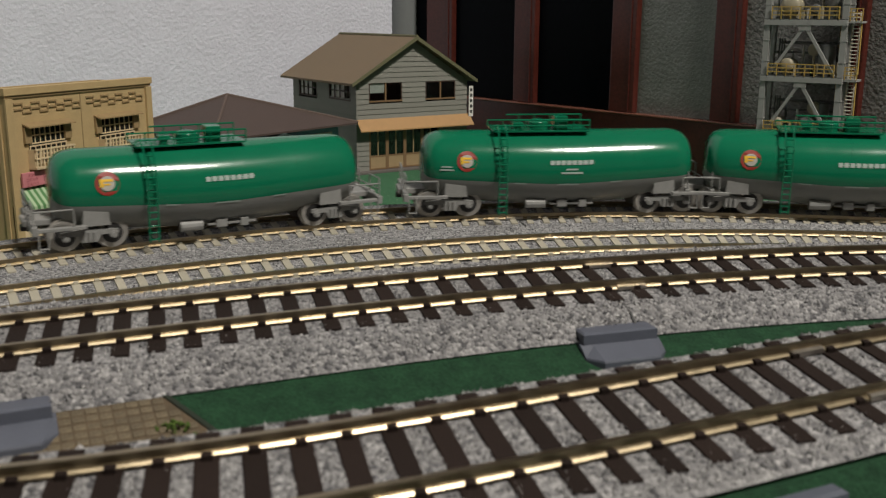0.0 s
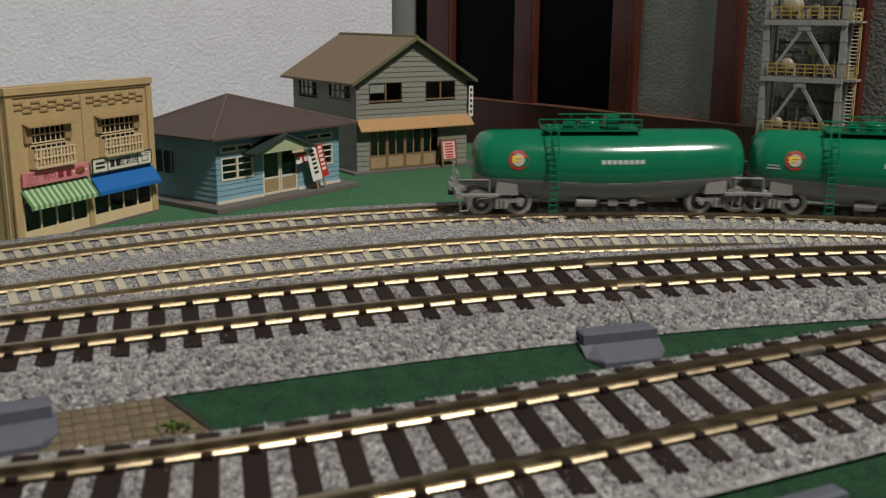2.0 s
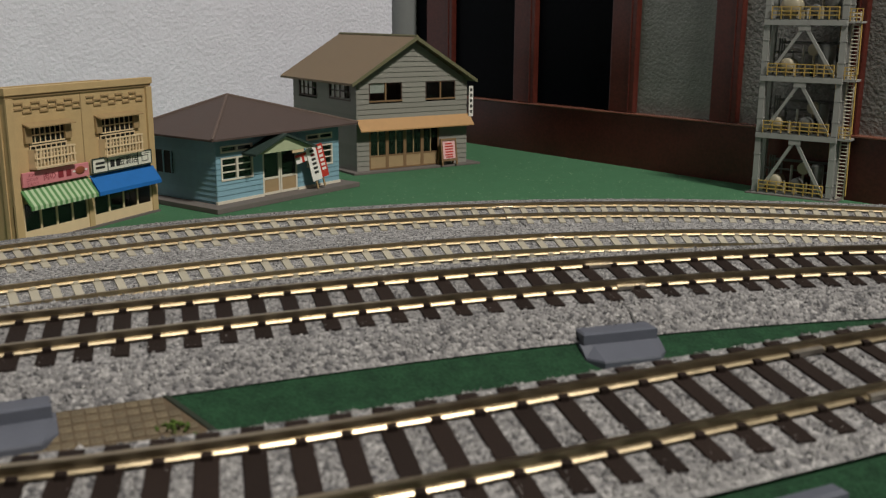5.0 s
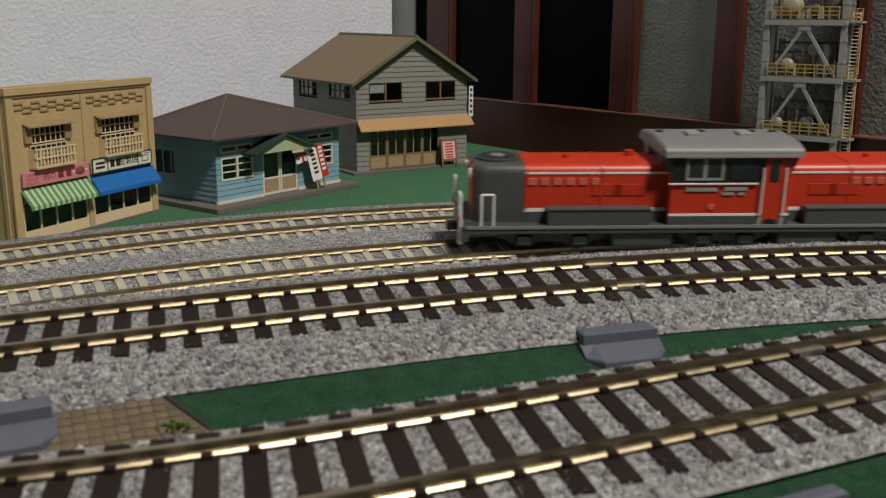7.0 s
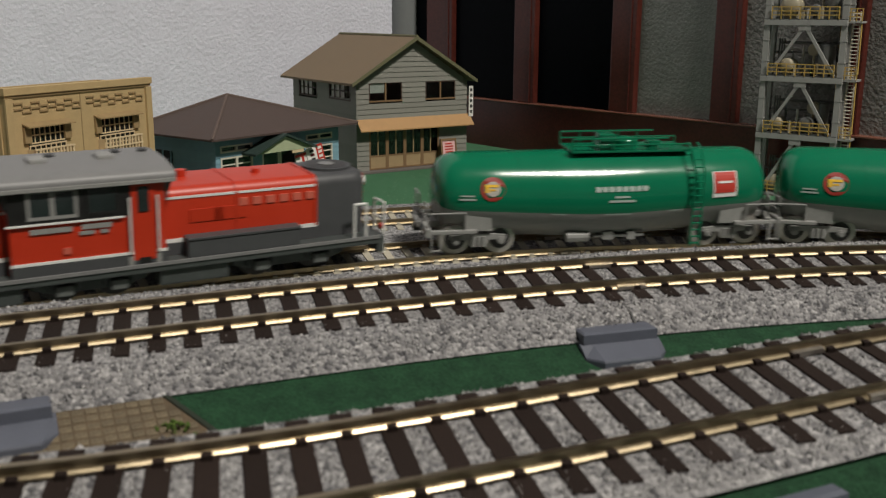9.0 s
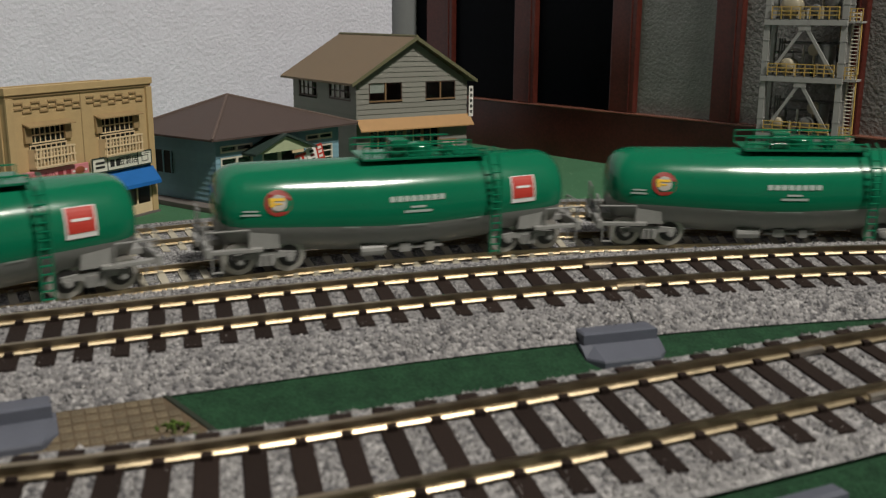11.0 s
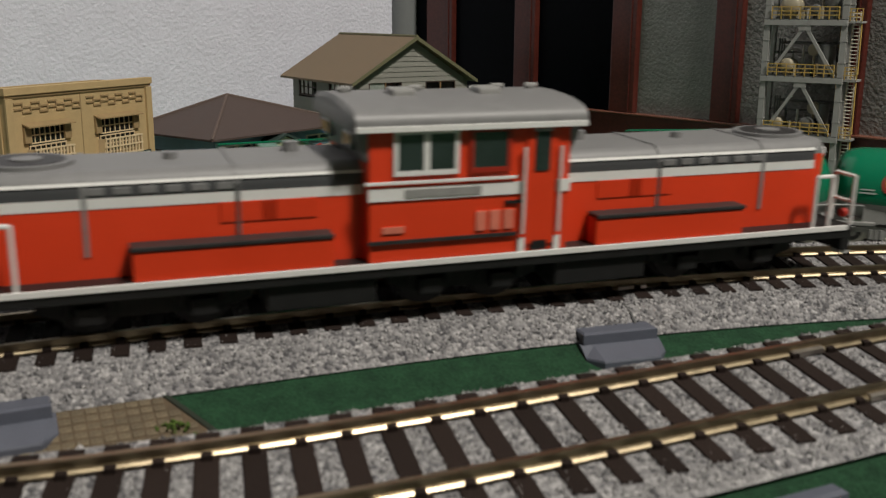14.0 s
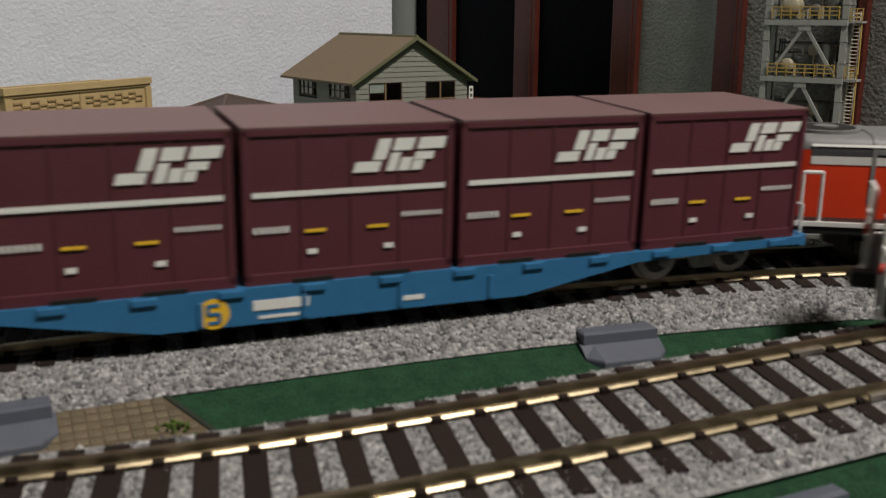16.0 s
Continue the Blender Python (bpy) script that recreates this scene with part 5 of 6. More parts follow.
box(bm, 0.3, 75.0, 79, 80, 1.2, 51)
part("wall", bm, GREYBOARD, house)
HOPEN = ((8.3, 30.0, 39.9, 50.3), (45.8, 66.8, 39.9, 50.0), (8.1, 55.5, 1.2, 24.0))
rows = np.linspace(1.2, 76.0, 27)
AP_X, AP_Z, EAVE_Z = 37.6, 73.6, 51.0
for a, b in zip(rows, rows[1:]):
    lo_x = 0.0 if b <= EAVE_Z else (b - EAVE_Z) / (AP_Z - EAVE_Z) * AP_X
    cuts = [(lo_x, 75.3 - lo_x)]
    if cuts[0][1] - cuts[0][0] < 1.5:
        continue
    for x0, x1, z0, z1 in HOPEN:
        if z0 < (a + b) / 2 < z1:
            cuts = [p for c in cuts for p in ((c[0], min(c[1], x0)), (max(c[0], x1), c[1])) if p[1] - p[0] > 0.3]
    for x0, x1 in cuts:
        bm = B()
        loft(bm, [[(x, 0.0, a), (x, 0.38, b), (x, 0.9, b), (x, 0.9, a)] for x in (x0, x1)])
        part("board", bm, GREYBOARD, house)
bm = B()
prism_y(bm, [(0.8, EAVE_Z - 0.5), (74.5, EAVE_Z - 0.5), (AP_X, AP_Z - 0.3)], 0.42, 0.88)
part("gable_panel", bm, GREYBOARD, house)
SOPEN = ((6.9, 32.7, 40.3, 50.0), (47.7, 72.1, 40.0, 49.6))
for a, b in zip(rows, rows[1:]):
    if b > EAVE_Z + 1:
        break
    cuts = [(0.0, 80.0)]
    for y0, y1, z0, z1 in SOPEN:
        if z0 < (a + b) / 2 < z1:
            cuts = [p for c in cuts for p in ((c[0], min(c[1], y0)), (max(c[0], y1), c[1])) if p[1] - p[0] > 0.3]
    for y0, y1 in cuts:
        bm = B()
        loft(bm, [[(0.0, y, a), (0.38, y, b), (0.9, y, b), (0.9, y, a)] for y in (y0, y1)])
        part("board", bm, GREYBOARD, house)
front_box("floor_card", FRAMEDARK, house, 1, 74, 30, 31, 1.0, 79)
# near-black card added behind the house doors as interior shade
front_box("inner_card", ROOMSHADE, house, 1, 74, 1.2, 30, 14, 15)
front_box("inner_card", PAPER, house, 22, 40, 38, 51, 60, 61, "pale card inside the upper window")
for x0, x1, z0, z1 in HOPEN[:2]:
    win = front_box("window", FRAMEBROWN, house, x0, x1, z0 - 0.4, z0 + 0.4, -0.2, 1.0)
    for e in ((x0, x1, z1 - 0.5, z1 + 0.2), (x0, x0 + 0.7, z0, z1), (x1 - 0.7, x1, z0, z1), ((x0 + x1) / 2 - 0.5, (x0 + x1) / 2 + 0.5, z0, z1)):
        front_box("window_frame", FRAMEBROWN if e[0] > x0 + 2 and e[1] < x1 - 2 else FRAMEDARK, win, e[0], e[1], e[2], e[3], 0.2, 0.8)
    front_box("pane", PANE, win, x0 + 0.5, x1 - 0.5, z0 + 0.3, z1 - 0.3, 0.5, 0.6)
front_box("paper_card", PAPER, house, 9.2, 19.5, 44.5, 49.8, 0.9, 1.1, "white card behind the window")
for y0, y1, z0, z1 in SOPEN:
    win = part("window", box(B(), 0.1, 0.9, y0, y1, z0 - 0.4, z0 + 0.4), FRAMEDARK, house)
    for yy in np.linspace(y0, y1 - 0.9, 5):
        part("window_frame", box(B(), 0.2, 0.8, yy, yy + 0.9, z0, z1), FRAMEDARK, win)
    part("window_frame", box(B(), 0.25, 0.75, y0, y1, (z0 + z1) / 2 - 0.3, (z0 + z1) / 2 + 0.3), FRAMEDARK, win)
    part("window_card", box(B(), 1.4, 1.7, y0 + 7, y1 - 1, z0 + 0.5, z1), PAPER, win, "white card behind the glass")
bm = B()
loft(bm, [[(x, 0.2, 30.4), (x, -5.0, 24.4), (x, -5.0, 23.7), (x, 0.2, 29.4)] for x in (0.2, 77.0)])
part("awning", bm, AWNTAN, house, "ochre brown shop awning")
sd = front_box("sliding_door", FRAMEBROWN, house, 8.1, 55.5, 23.0, 24.2, 0.1, 1.0, "brown glazed sliding doors")
for q in range(4):
    a = 8.1 + 11.85 * q
    for xx in (a, a + 10.85):
        front_box("door_stile", FRAMEBROWN, sd, xx, xx + 1.0, 1.4, 23.0, 0.2, 0.9)
    front_box("door_stile", TANPANEL, sd, a + 5.6, a + 6.2, 9.5, 23.0, 0.35, 0.75)
    front_box("door_rail", FRAMEBROWN, sd, a + 1, a + 10.85, 8.6, 9.5, 0.25, 0.85)
    front_box("door_rail", FRAMEBROWN, sd, a + 1, a + 10.85, 1.4, 2.2, 0.25, 0.85)
    front_box("door_panel", TANPANEL, sd, a + 1, a + 10.85, 2.2, 8.6, 0.4, 0.7)
    front_box("pane", PANE, sd, a + 1, a + 10.85, 9.5, 23.0, 0.5, 0.6)
# roof: two slopes with thickness and overhang
for sg in (-1, 1):
    ex = AP_X + sg * (AP_X + (4.5 if sg < 0 else 4.6))
    ez = EAVE_Z - 1.9
    bm = B()
    loft(bm, [[(AP_X, y, AP_Z + 0.4), (ex, y, ez), (ex, y, ez + 1.3), (AP_X, y, AP_Z + 2.0)] for y in (-3.6, 88.0)])
    rf = part("roof_slope", bm, HOUSEROOF, house, "plain khaki-brown roof slope")
    bm = B()
    loft(bm, [[(AP_X, y, AP_Z + 0.0), (ex, y, ez - 0.5), (ex, y, ez + 1.5), (AP_X, y, AP_Z + 2.2)] for y in (-4.3, -3.62)])
    part("barge_board", bm, ROOFEDGE, rf, "olive barge board")
part("ridge_cap", rod(B(), (AP_X, -4.2, AP_Z + 1.9), (AP_X, 88.2, AP_Z + 1.9), 0.9, 8), ROOFEDGE, house)
vs = front_box("hanging_sign", PAPER, house, 75.6, 78.6, 28.6, 46.6, -1.6, -1.2, "narrow white vertical sign")
for zz in (43.4, 40.2, 37.0, 33.8, 30.6):
    front_box("lettering_bar", INK, vs, 76.3, 77.9, zz, zz + 1.7, -1.72, -1.62)
front_box("sign_bracket", FRAMEDARK, vs, 75.0, 76.0, 36, 36.8, -1.5, 0.5)
aboard = thing("sandwich_board", -48.55 + 59 * 0.828 + 4.0 * 0.5605, 544.42 + 59 * 0.5605 - 4.0 * 0.828, BOARD_Z + 1.2, math.degrees(0.595), "brown framed sandwich board with pink notice", "sign board")
for rot, nm in ((-8, "front_panel"), (8, "rear_panel")):
    bm = B()
    for e in ((-5.6, -4.6, 0, 15.6), (4.6, 5.6, 0, 15.6), (-4.6, 4.6, 14.4, 15.6), (-4.6, 4.6, 2.4, 3.4)):
        box(bm, e[0], e[1], -0.4, 0.4, e[2], e[3])
    box(bm, -4.6, 4.6, 0, 0.3, 3.4, 14.4)
    bmesh.ops.transform(bm, matrix=Matrix.Translation((0, -2.2 if rot < 0 else 2.2, 0)) @ Matrix.Rotation(radians(rot), 4, "X"), verts=bm.verts)
    fp = part(nm, bm, FRAMEBROWN, aboard)
    if rot < 0:
        for q in range(1):
            bm = B()
            box(bm, -4.3, 4.3, -0.3, -0.1, 3.8, 14.0)
            bmesh.ops.transform(bm, matrix=Matrix.Translation((0, -2.2, 0)) @ Matrix.Rotation(radians(rot), 4, "X"), verts=bm.verts)
            part("notice", bm, mat("pink_notice", (0.72, 0.42, 0.42), 0.7), fp, "pale pink notice")
        for zz in (12.2, 10.6, 9.0, 7.4, 5.8, 4.4):
            bm = B()
            box(bm, -3.4 + random.uniform(0, 1), 3.4 - random.uniform(0, 1.6), -0.42, -0.34, zz, zz + 0.8)
            bmesh.ops.transform(bm, matrix=Matrix.Translation((0, -2.2, 0)) @ Matrix.Rotation(radians(rot), 4, "X"), verts=bm.verts)
            part("lettering_bar", bm, REDP, fp)

# plant tower
TGREY = mat("light_grey_plastic", (0.31, 0.315, 0.30), 0.55, var=0.06, bump=0.05)
TDARK = mat("mid_grey_vessel", (0.10, 0.105, 0.10), 0.5, var=0.1)
TBEIGE = mat("beige_vessel", (0.32, 0.29, 0.21), 0.5, var=0.1)
TYELLOW = mat("ochre_railing", (0.50, 0.34, 0.09), 0.6, var=0.1)
tower = thing("plant_tower", 158.1, 490.7, BOARD_Z, math.degrees(-0.647), "grey model plant tower with ochre railings and vessels", "tower")
TD = 11.5
LV = (1.0, 31.0, 59.0, 86.0)
for x in (0.0, 36.5):
    for y in (0.0, TD - 2.6):
        bm = B()
        box(bm, x - 1.4, x + 1.4, y, y + 0.6, 0, 100)
        box(bm, x - 1.4, x + 1.4, y + 2.0, y + 2.6, 0, 100)
        box(bm, x - 0.4, x + 0.4, y + 0.6, y + 2.0, 0, 100)
        for zz in (7, 20, 38, 48, 66, 76, 93):
            box(bm, x - 1.6, x + 1.6, y - 0.15, y + 2.75, zz, zz + 0.5)
        part("column", bm, TGREY, tower, "grey steel-section column")
front_box("base_slab", SLAB, tower, -4, 41, -0.4, 0.6, -2, TD + 0.4)
for z in LV:
    bm = B()
    box(bm, -1.4, 38.0, -0.7, 0.2, z - 2.6, z, 0.1)
    box(bm, -1.4, 38.0, TD - 0.3, TD + 0.3, z - 2.6, z, 0.1)
    box(bm, -1.4, -0.6, 0, TD, z - 2.6, z, 0.1)
    box(bm, 37.2, 38.0, 0, TD, z - 2.6, z, 0.1)
    fl = part("deck_frame", bm, TGREY, tower, "grey deck girder")
    front_box("deck", TDARK, fl, -1.2, 37.8, z, z + 0.5, -0.6, TD)
    for zz in (2.0, 3.9, 5.8):
        front_box("rail_bar", TYELLOW, fl, 2.0, 34.0, z + zz, z + zz + 0.45, -0.9, -0.5)
    for q in range(8):
        xx = 2.0 + 31.6 * q / 7
        front_box("rail_post", TYELLOW, fl, xx, xx + 0.45, z + 0.3, z + 5.8, -0.9, -0.5)
    if z > 2:
        for q in (10, 26):
            front_box("joist", TDARK, fl, q, q + 1, z - 2.0, z, 0.2, TD - 0.3)
    # landing with railing beside the ladder
    if z > 2:
        front_box("landing", TGREY, fl, 38.0, 44.0, z - 1.4, z - 0.4, 0.5, 9)
        for zz in (1.4, 3.2, 5.0):
            front_box("rail_bar", TYELLOW, fl, 38.0, 44.2, z + zz, z + zz + 0.4, 0.4, 0.8)
        for xx in (38.4, 41.2, 43.8):
            front_box("rail_post", TYELLOW, fl, xx, xx + 0.4, z - 0.5, z + 5.2, 0.4, 0.8)
for z0, z1 in zip(LV, LV[1:]):
    for xa in (3.0, 33.5):
        bm = B()
        bar = [(xa - 0.9, z0 + 1.0), (xa + 0.9, z0 + 1.0), (18.3 + (0.9 if xa < 18 else 0.9), z1 - 2.6), (18.3 - 0.9, z1 - 2.6)]
        prism_y(bm, bar, -0.3, 0.7)
        part("brace", bm, TGREY, tower, "grey diagonal brace")
    front_box("gusset", TGREY, tower, 15.4, 21.2, z1 - 5.0, z1 - 2.5, -0.5, 0.9)
for z, items in ((LV[0], ((9, 5, 3.6), (20, 6, 3.2), (29, 5, 3.0))), (LV[1], ((7.5, 6, 3.0), (22, 5, 3.4), (29, 6, 2.4))), (LV[2], ((10.5, 5, 3.4), (20, 6, 1.8), (28, 6, 4.2))), (LV[3], ((10, 5, 4.6), (22, 6, 2.6), (30, 6, 4.0)))):
    for q, (xx, yy, r) in enumerate(items):
        bm = B()
        if q == 2:
            rod(bm, (xx, yy, z + 0.4), (xx, yy, z + 15), r, 18)
            ball(bm, (xx, yy, z + 15), r, (1, 1, 0.4))
            part("column_vessel", bm, TDARK, tower, smooth=True)
        else:
            rod(bm, (xx, yy - 3.6, z + r + 2), (xx, yy + 4, z + r + 2), r, 18)
            ball(bm, (xx, yy - 3.6, z + r + 2), r, (1, 0.35, 1), 16, 10)
            box(bm, xx - r * 0.6, xx + r * 0.6, yy - 2, yy + 2, z + 0.4, z + 2.4)
            part("drum_vessel", bm, TBEIGE if q == 0 else TDARK, tower, "beige drum vessel" if q == 0 else "", smooth=True)
    bm = B()
    xx = items[1][0]
    rod(bm, (xx + 2, 5, z + 13), (xx + 2, 8, z + 13), 3.0, 16)
    rod(bm, (xx + 2, 6, z + 3), (xx + 2, 6, z + 12), 0.7, 8)
    part("round_vessel", bm, TBEIGE, tower, smooth=True)
    for dx in (5.0, 6.2, 7.4):
        part("pipe", rod(B(), (dx - 1, 8.5, z + 0.4), (dx - 1, 8.5, z + 18), 0.4, 8), TDARK, tower)
    for dx in (14, 25, 32):
        part("pipe", rod(B(), (dx, 2.4, z + 0.4), (dx, 2.4, z + 6.5), 0.5, 8), TBEIGE, tower)
for z in LV:
    for q in range(9):
        xx, yy, hh = random.uniform(2, 34), random.uniform(2.5, 9.5), random.uniform(4, 15)
        if q % 3 == 0:
            part("valve_block", box(B(), xx - 1.2, xx + 1.2, yy - 1.0, yy + 1.0, z + 0.5, z + hh * 0.5, 0.2), TDARK if q % 2 else TBEIGE, tower)
        else:
            part("pipe", rod(B(), (xx, yy, z + 0.5), (xx, yy, z + hh), random.uniform(0.3, 0.7), 8), TDARK if q % 2 else TGREY, tower)
    part("pipe", rod(B(), (2, 7.5, z + 11.5), (34, 7.5, z + 11.5), 0.5, 8), TDARK, tower)
    part("pipe", rod(B(), (4, 9.0, z + 16.0), (33, 9.0, z + 16.0), 0.7, 8), TDARK, tower)
for z0, z1 in zip(LV, LV[1:]):
    bm = B()
    for xx in (39.4, 42.8):
        rod(bm, (xx, 3.2, z0), (xx - 0.6, 4.4, z1 + 4), 0.32)
    for zz in np.arange(z0 + 1, z1 + 3, 1.7):
        rod(bm, (39.2, 3.3, zz), (42.6, 3.3, zz), 0.24)
    part("ladder", bm, TRIMCREAM, tower, "pale access ladder")
    bm = B()
    for xx in (43.8, 34.8):
        rod(bm, (xx, 2.6, z0 + 2), (xx - 0.6, 3.4, z1 + 2), 0.3)
    part("ladder_rail", bm, TYELLOW, tower)


# ---- piers, cobbled sheet and small things on the board ----
BOARD2_Z = TRACKS[2][0] - 11.5


def track_pier(i, s, o, top, label):
    """A blue-grey plastic pier shoe clipped to the side of the raised roadbed; local y points away from the camera."""
    p, h = along(i, s)
    n = (-math.sin(h), math.cos(h))
    pr = thing("track_pier", p[0] + n[0] * o, p[1] + n[1] * o, BOARD2_Z, math.degrees(h), label, "pier", "track piers")
    t = top - BOARD2_Z
    bm = B()
    loft(bm, [[(-8.6, 3.0, z), (-8.6, -2.6, z), (8.6, -2.6, z), (8.6, 3.0, z)] for z in (t - 2.4, t - 0.3)] + [[(-8.2, 2.8, t), (-8.2, -1.8, t), (8.2, -1.8, t), (8.2, 2.8, t)]])
    part("cap", bm, PIERGREY, pr)
    bm = B()
    loft(bm, [[(-9.2, 6, z), (-9.2, -a, z), (-6.4, -b, z), (6.4, -b, z), (9.2, -a, z), (9.2, 6, z)] for z, a, b in ((0, 5.4, 8.4), (t - 4.6, 5.4, 8.4), (t - 4.2, 5.2, 8.2), (t - 2.4, 2.2, 3.0))])
    part("shoe", bm, PIERGREY, pr)
    return pr


track_pier(2, 31.0, -25.0, 15.6, "blue-grey plastic pier shoe under the raised track joint")
track_pier(2, -93.0, -25.0, 15.6, "blue-grey plastic pier shoe beside the cobbled sheet")
track_pier(3, 44.5, -21.4, 14.0, "blue-grey plastic pier shoe under a raised track joint")
for s, o in ((-42.0, 19.6), (22.0, 19.6)):
    p, h = along(3, s)
    n = (-math.sin(h), math.cos(h))
    pr = thing("track_pier", p[0] + n[0] * o, p[1] + n[1] * o, BOARD2_Z, math.degrees(h), "blue-grey plastic pier shoe beside the raised track", "pier", "track piers")
    part("shoe", box(B(), -8.5, 8.5, -5, 2.4, 0, 9.9, 0.5), PIERGREY, pr)

# black joint lines in the roadbed where two track lengths meet
for i, s, o0, o1 in ((2, 35.0, -24.6, -16.5), (3, 74.0, -19.6, -16.3), (0, 29, -25, -12)):
    p, h = along(i, s)
    k = TRACKS[i][1] / GAUGE_MID
    ln = thing("track_joint", p[0], p[1], TRACKS[i][0], math.degrees(h) + 4, "thin black gap between two track lengths", "joint")
    bm = B()
    zz = (-0.45, -0.45 if i != 2 else -5.0)
    loft(bm, [[(-0.28, o, z + 0.15), (0.28, o, z + 0.15), (0.28, o, z - 0.2), (-0.28, o, z - 0.2)] for o, z in ((o1, -0.4 + k * o1), ((o0 + o1) / 2, -0.4 + k * (o0 + o1) / 2), (o0, (-4.8 if i == 2 else -0.9) + k * o0 * (i != 2)))])
    part("gap", bm, LOCOBLACK, ln)

# cobbled paper sheet, laid in rows of single tan setts
COBBLE = mat("tan_cobble", (0.115, 0.090, 0.055), 0.85, var=0.3, rand=0.15, scale=300)
COBBLE_JOINT = mat("brown_joint", (0.085, 0.060, 0.035), 0.9, var=0.3)
sheet = thing("cobbled_yard", 0, 0, 0, 0, "tan cobbled yard sheet between the raised tracks", "cobbled yard", kind="structure")


def yard_z(o):
    """Height of the raised board beside the roadbed, level far from it and rising towards it."""
    return TRACKS[2][0] + float(np.interp(o, [-37.0, -25.0], [-11.5, -6.6]))


def yard_end(o):
    return -65.7 + 0.7 * (-25.0 - o)


def yard_point(s, o, lift):
    p, h = along(2, s)
    return (p[0] - math.sin(h) * o, p[1] + math.cos(h) * o, yard_z(o) + lift)


ACROSS = (-25.2, -29.0, -33.0, -37.0, -42.0, -48.0)
part("base", loft(B(), [[yard_point(-106.0, o, 0.35), yard_point(yard_end(o), o, 0.35), yard_point(yard_end(o), o, -0.3), yard_point(-106.0, o, -0.3)] for o in ACROSS]), COBBLE_JOINT, sheet)
part("edge_strip", loft(B(), [[yard_point(yard_end(o), o, 0.7), yard_point(yard_end(o) + 1.3, o, 0.5), yard_point(yard_end(o) + 1.3, o, -0.3), yard_point(yard_end(o), o, -0.3)] for o in ACROSS]), mat("dark_edge", (0.012, 0.018, 0.010), 0.9), sheet, "dark edge strip")
sett = B()
box(sett, -1.02, 1.02, -0.72, 0.72, -0.4, 0.22, 0.22)
first_sett = part("sett", sett, COBBLE, sheet)
me, made = first_sett.data, False
for r in range(13):
    o = -26.2 - 1.7 * r
    slope = math.degrees(math.atan2(4.9, 12.0)) if o > -37 else 0
    for c in range(22):
        s = yard_end(o) - 1.6 - 2.3 * c - (1.15 if r % 2 else 0)
        if s < -106:
            continue
        ob = new("sett", me) if made else first_sett
        made = True
        ob.parent = sheet
        q = yard_point(s, o, 0.35 + random.uniform(-0.12, 0.05))
        ob.matrix_basis = pose(q[0] * MM, q[1] * MM, q[2] * MM, 0, 0, math.degrees(along(2, s)[1]) + random.uniform(-4, 4)) @ pose(0, 0, 0, slope, 0, 0)
LEAF = mat("bright_foliage", (0.075, 0.125, 0.012), 0.9, var=0.4, scale=1500, second=(0.03, 0.06, 0.008))
tuft = thing("grass_tuft", -46.4, 157.2, BOARD2_Z + 1.9, 0, "small bright green foliage tuft on the cobbled yard", "tuft")
bm = B()
for k in range(60):
    a, r = random.uniform(0, 6.28), abs(random.gauss(0, 1.3))
    bmesh.ops.create_icosphere(bm, subdivisions=1, radius=random.uniform(0.25, 0.5), matrix=Matrix.Translation((r * math.cos(a) * 1.5, r * math.sin(a), random.uniform(0.2, max(0.4, 1.8 - r * 0.5)))) @ Matrix.Diagonal((1, 0.7, random.uniform(0.5, 1.2), 1)))
part("foliage", bm, LEAF, tuft)

clip = thing("cable_clip", 114.0, 242.5, BOARD2_Z, 20, "small dark green plastic clip on the raised board", "clip")
bm = B()
rod(bm, (-2.6, 0, 2.6), (-1.4, 0, 2.6), 2.6, 16)
rod(bm, (-1.4, 0, 2.6), (5, 0, 2.6), 1.5, 12)
part("clip_body", bm, mat("dark_green_plastic", (0.008, 0.022, 0.014), 0.5), clip)
flecks = np.random.default_rng(11)
bm = B()
for _ in range(1100):
    x, y = flecks.uniform(-150, 150), flecks.uniform(400, 620)
    r = flecks.uniform(0.12, 0.3)
    box(bm, x - r, x + r, y - r, y + r, BOARD_Z - 0.05, BOARD_Z + 0.12)
tagged(part("felt_flecks", bm, mat("pale_felt_fleck", (0.22, 0.33, 0.20), 0.9)), "pale flecks scattered on the green baseboard", "flecks", kind="stuff")

ballast_grains(3, -95, 125, -19.0, 16.4, 14000, 0.42, 3)
ballast_grains(2, -125, 165, -24.4, 21.0, 15000, 0.42, 4)
ballast_grains(1, -170, 200, -18.0, 32.0, 9000, 0.38, 5)
ballast_grains(0, -190, 200, -30.0, 26.0, 9000, 0.36, 6)


# ---- motions ----
def run(ob, i, half, rows, lift=0.0, shift=0.0):
    """Key a vehicle along track i: rows of (seconds, arc length)."""
    out = []
    for t, s in rows:
        m = pose_on(i, s, half)
        if lift or shift:
            m = m @ pose(shift * MM, 0, lift * MM)
        out.append((t, m))
    walk(ob, out)


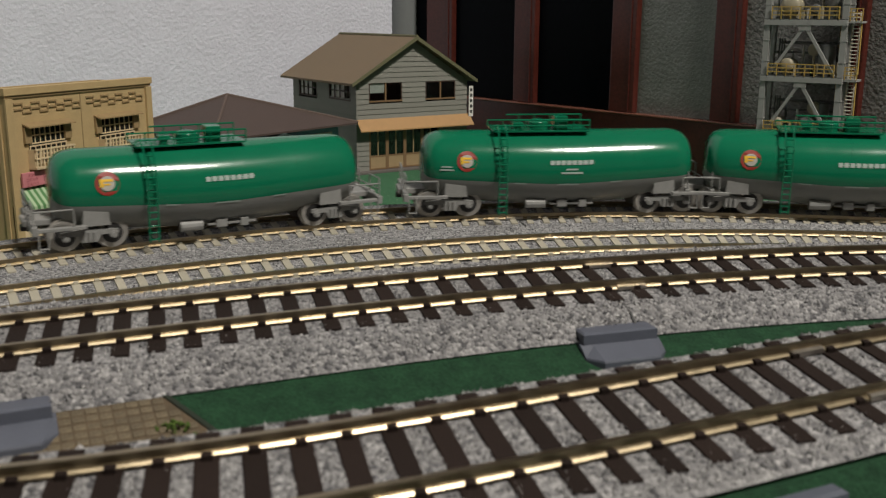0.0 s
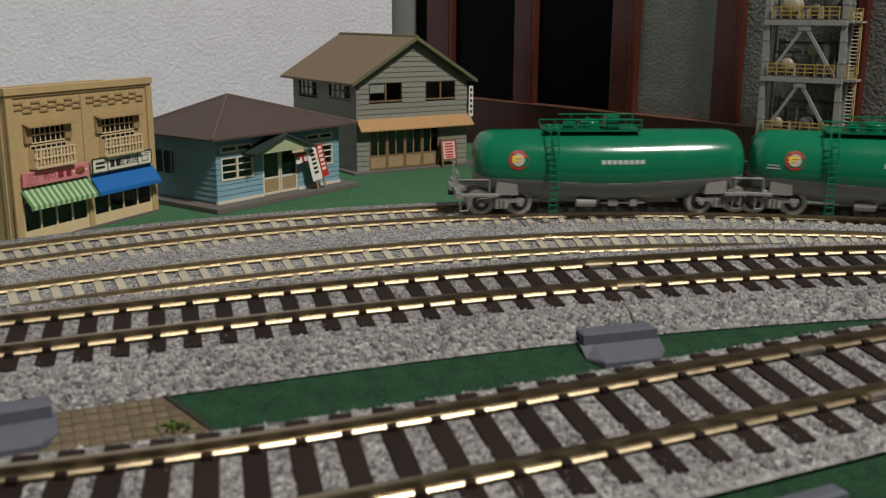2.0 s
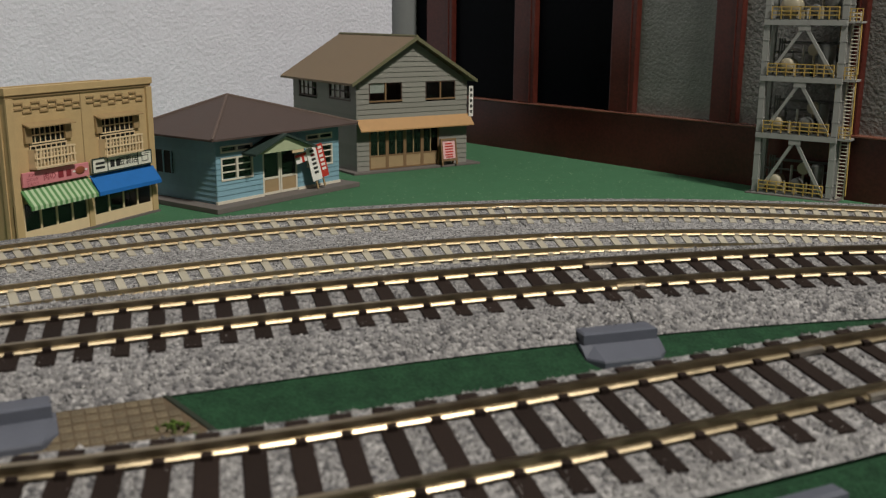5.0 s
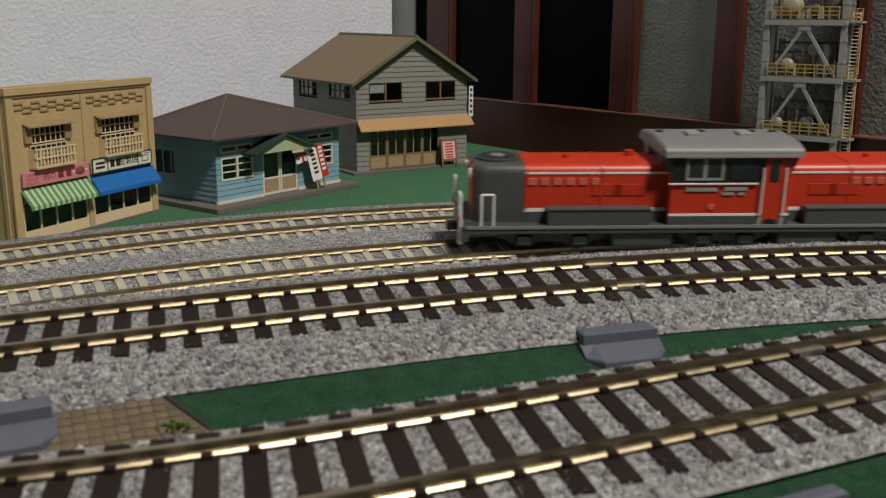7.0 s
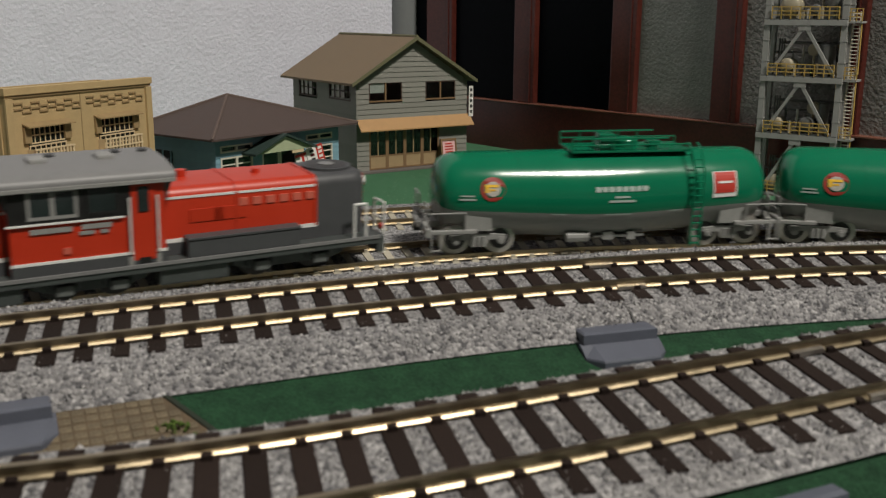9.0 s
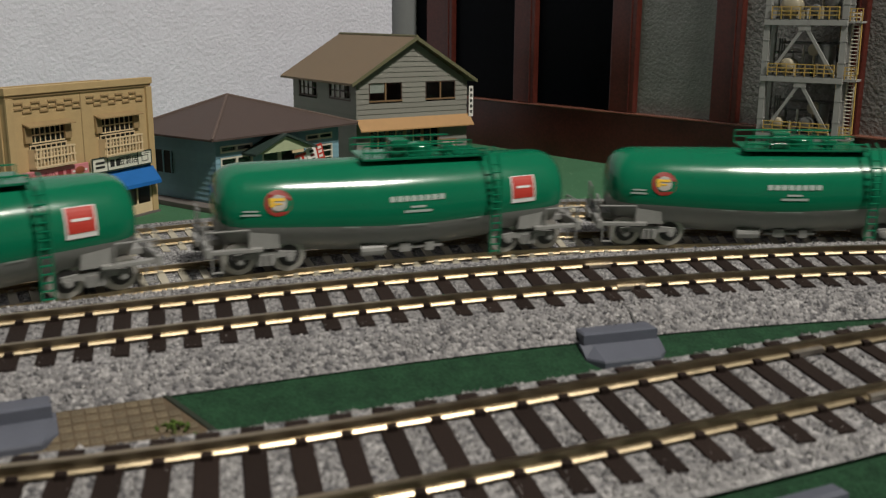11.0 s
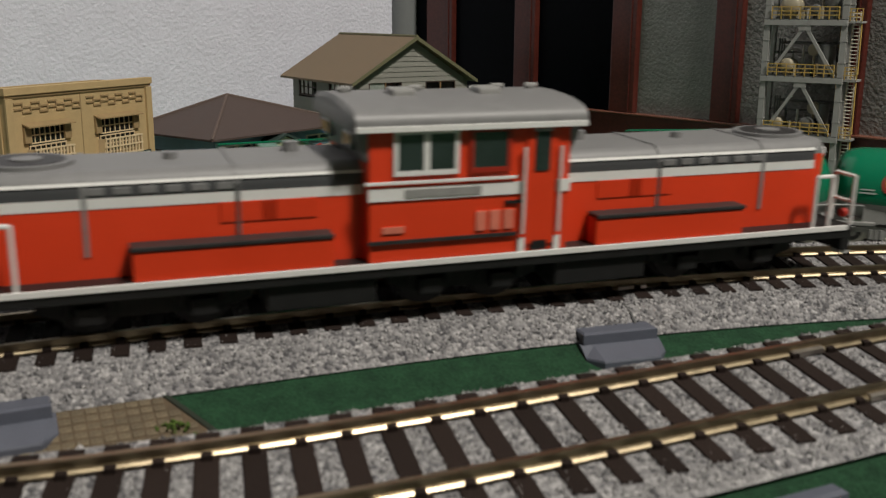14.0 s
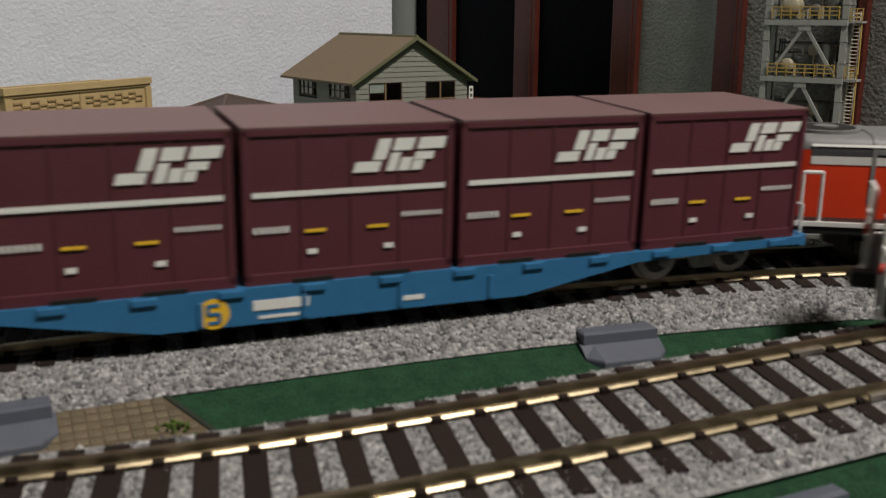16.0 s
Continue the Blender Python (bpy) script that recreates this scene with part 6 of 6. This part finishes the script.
STEP = [0.25 * k for k in range(65)]
# seconds and arc lengths: the departing tank train, the arriving tank train (its first wagon), the red locomotive, the flat wagon
OUT = ((-2.0, -240.0), (0.0, -95.5), (0.5, -54.5), (1.0, -10.0), (1.5, 28.5), (2.0, 68.5), (2.5, 103.0), (3.0, 140.0), (3.5, 168.5), (4.0, 202.0), (4.2, 213.5), (24.0, 1640.0))
IN = ((-14.0, 2338.0), (7.5, 194.0), (8.0, 151.5), (8.5, 103.0), (9.0, 50.0), (9.55, -8.8), (10.05, -64.8), (10.55, -119.6), (10.75, -141.0), (20.0, -1158.0))
RED = ((0.0, -1464.0), (12.4, -162.0), (12.5, -153.0), (13.0, -98.0), (13.5, -48.5), (14.0, -1.0), (14.5, 48.5), (15.0, 97.5), (15.5, 143.5), (16.0, 188.0))
NEXT = ((0.0, 1790.5), (16.0, 194.5), (17.0, 94.5))
FLAT = ((0.0, -1702.0), (14.4, -190.0), (14.5, -181.0), (15.0, -125.0), (15.5, -76.5), (16.0, -22.5))


def glide(table, t):
    """Smooth reading of a table of seconds and arc lengths."""
    ts, ss = [q[0] for q in table], [q[1] for q in table]
    return float(np.mean([np.interp(t + d, ts, ss) for d in (-0.15, -0.05, 0.05, 0.15)]))


def motions():
    for k, w in enumerate(tail_train):
        run(w, 0, WAGON_HALF, [(t, glide(OUT, t + 1.72 * k)) for t in STEP])
    run(loco_freight, 1, LOCO_HALF, [(t, glide(IN, t + 1.545)) for t in STEP])
    for k, w in enumerate(front_train):
        run(w, 1, WAGON_HALF, [(t, glide(IN, t - 0.05 - 1.307 * k)) for t in STEP])
    run(loco_next, 3, LOCO_HALF, [(t, glide(NEXT, t)) for t in STEP])
    run(loco_red, 2, LOCO_HALF, [(t, glide(RED, t)) for t in STEP])
    rows = [(t, glide(FLAT, t) + 1.2) for t in STEP]
    run(flat_wagon, 2, 84.3, rows)
    for k, c in enumerate(containers):
        run(c, 2, 84.3, rows, 9.15, (k - 2) * 43.2)


motions()
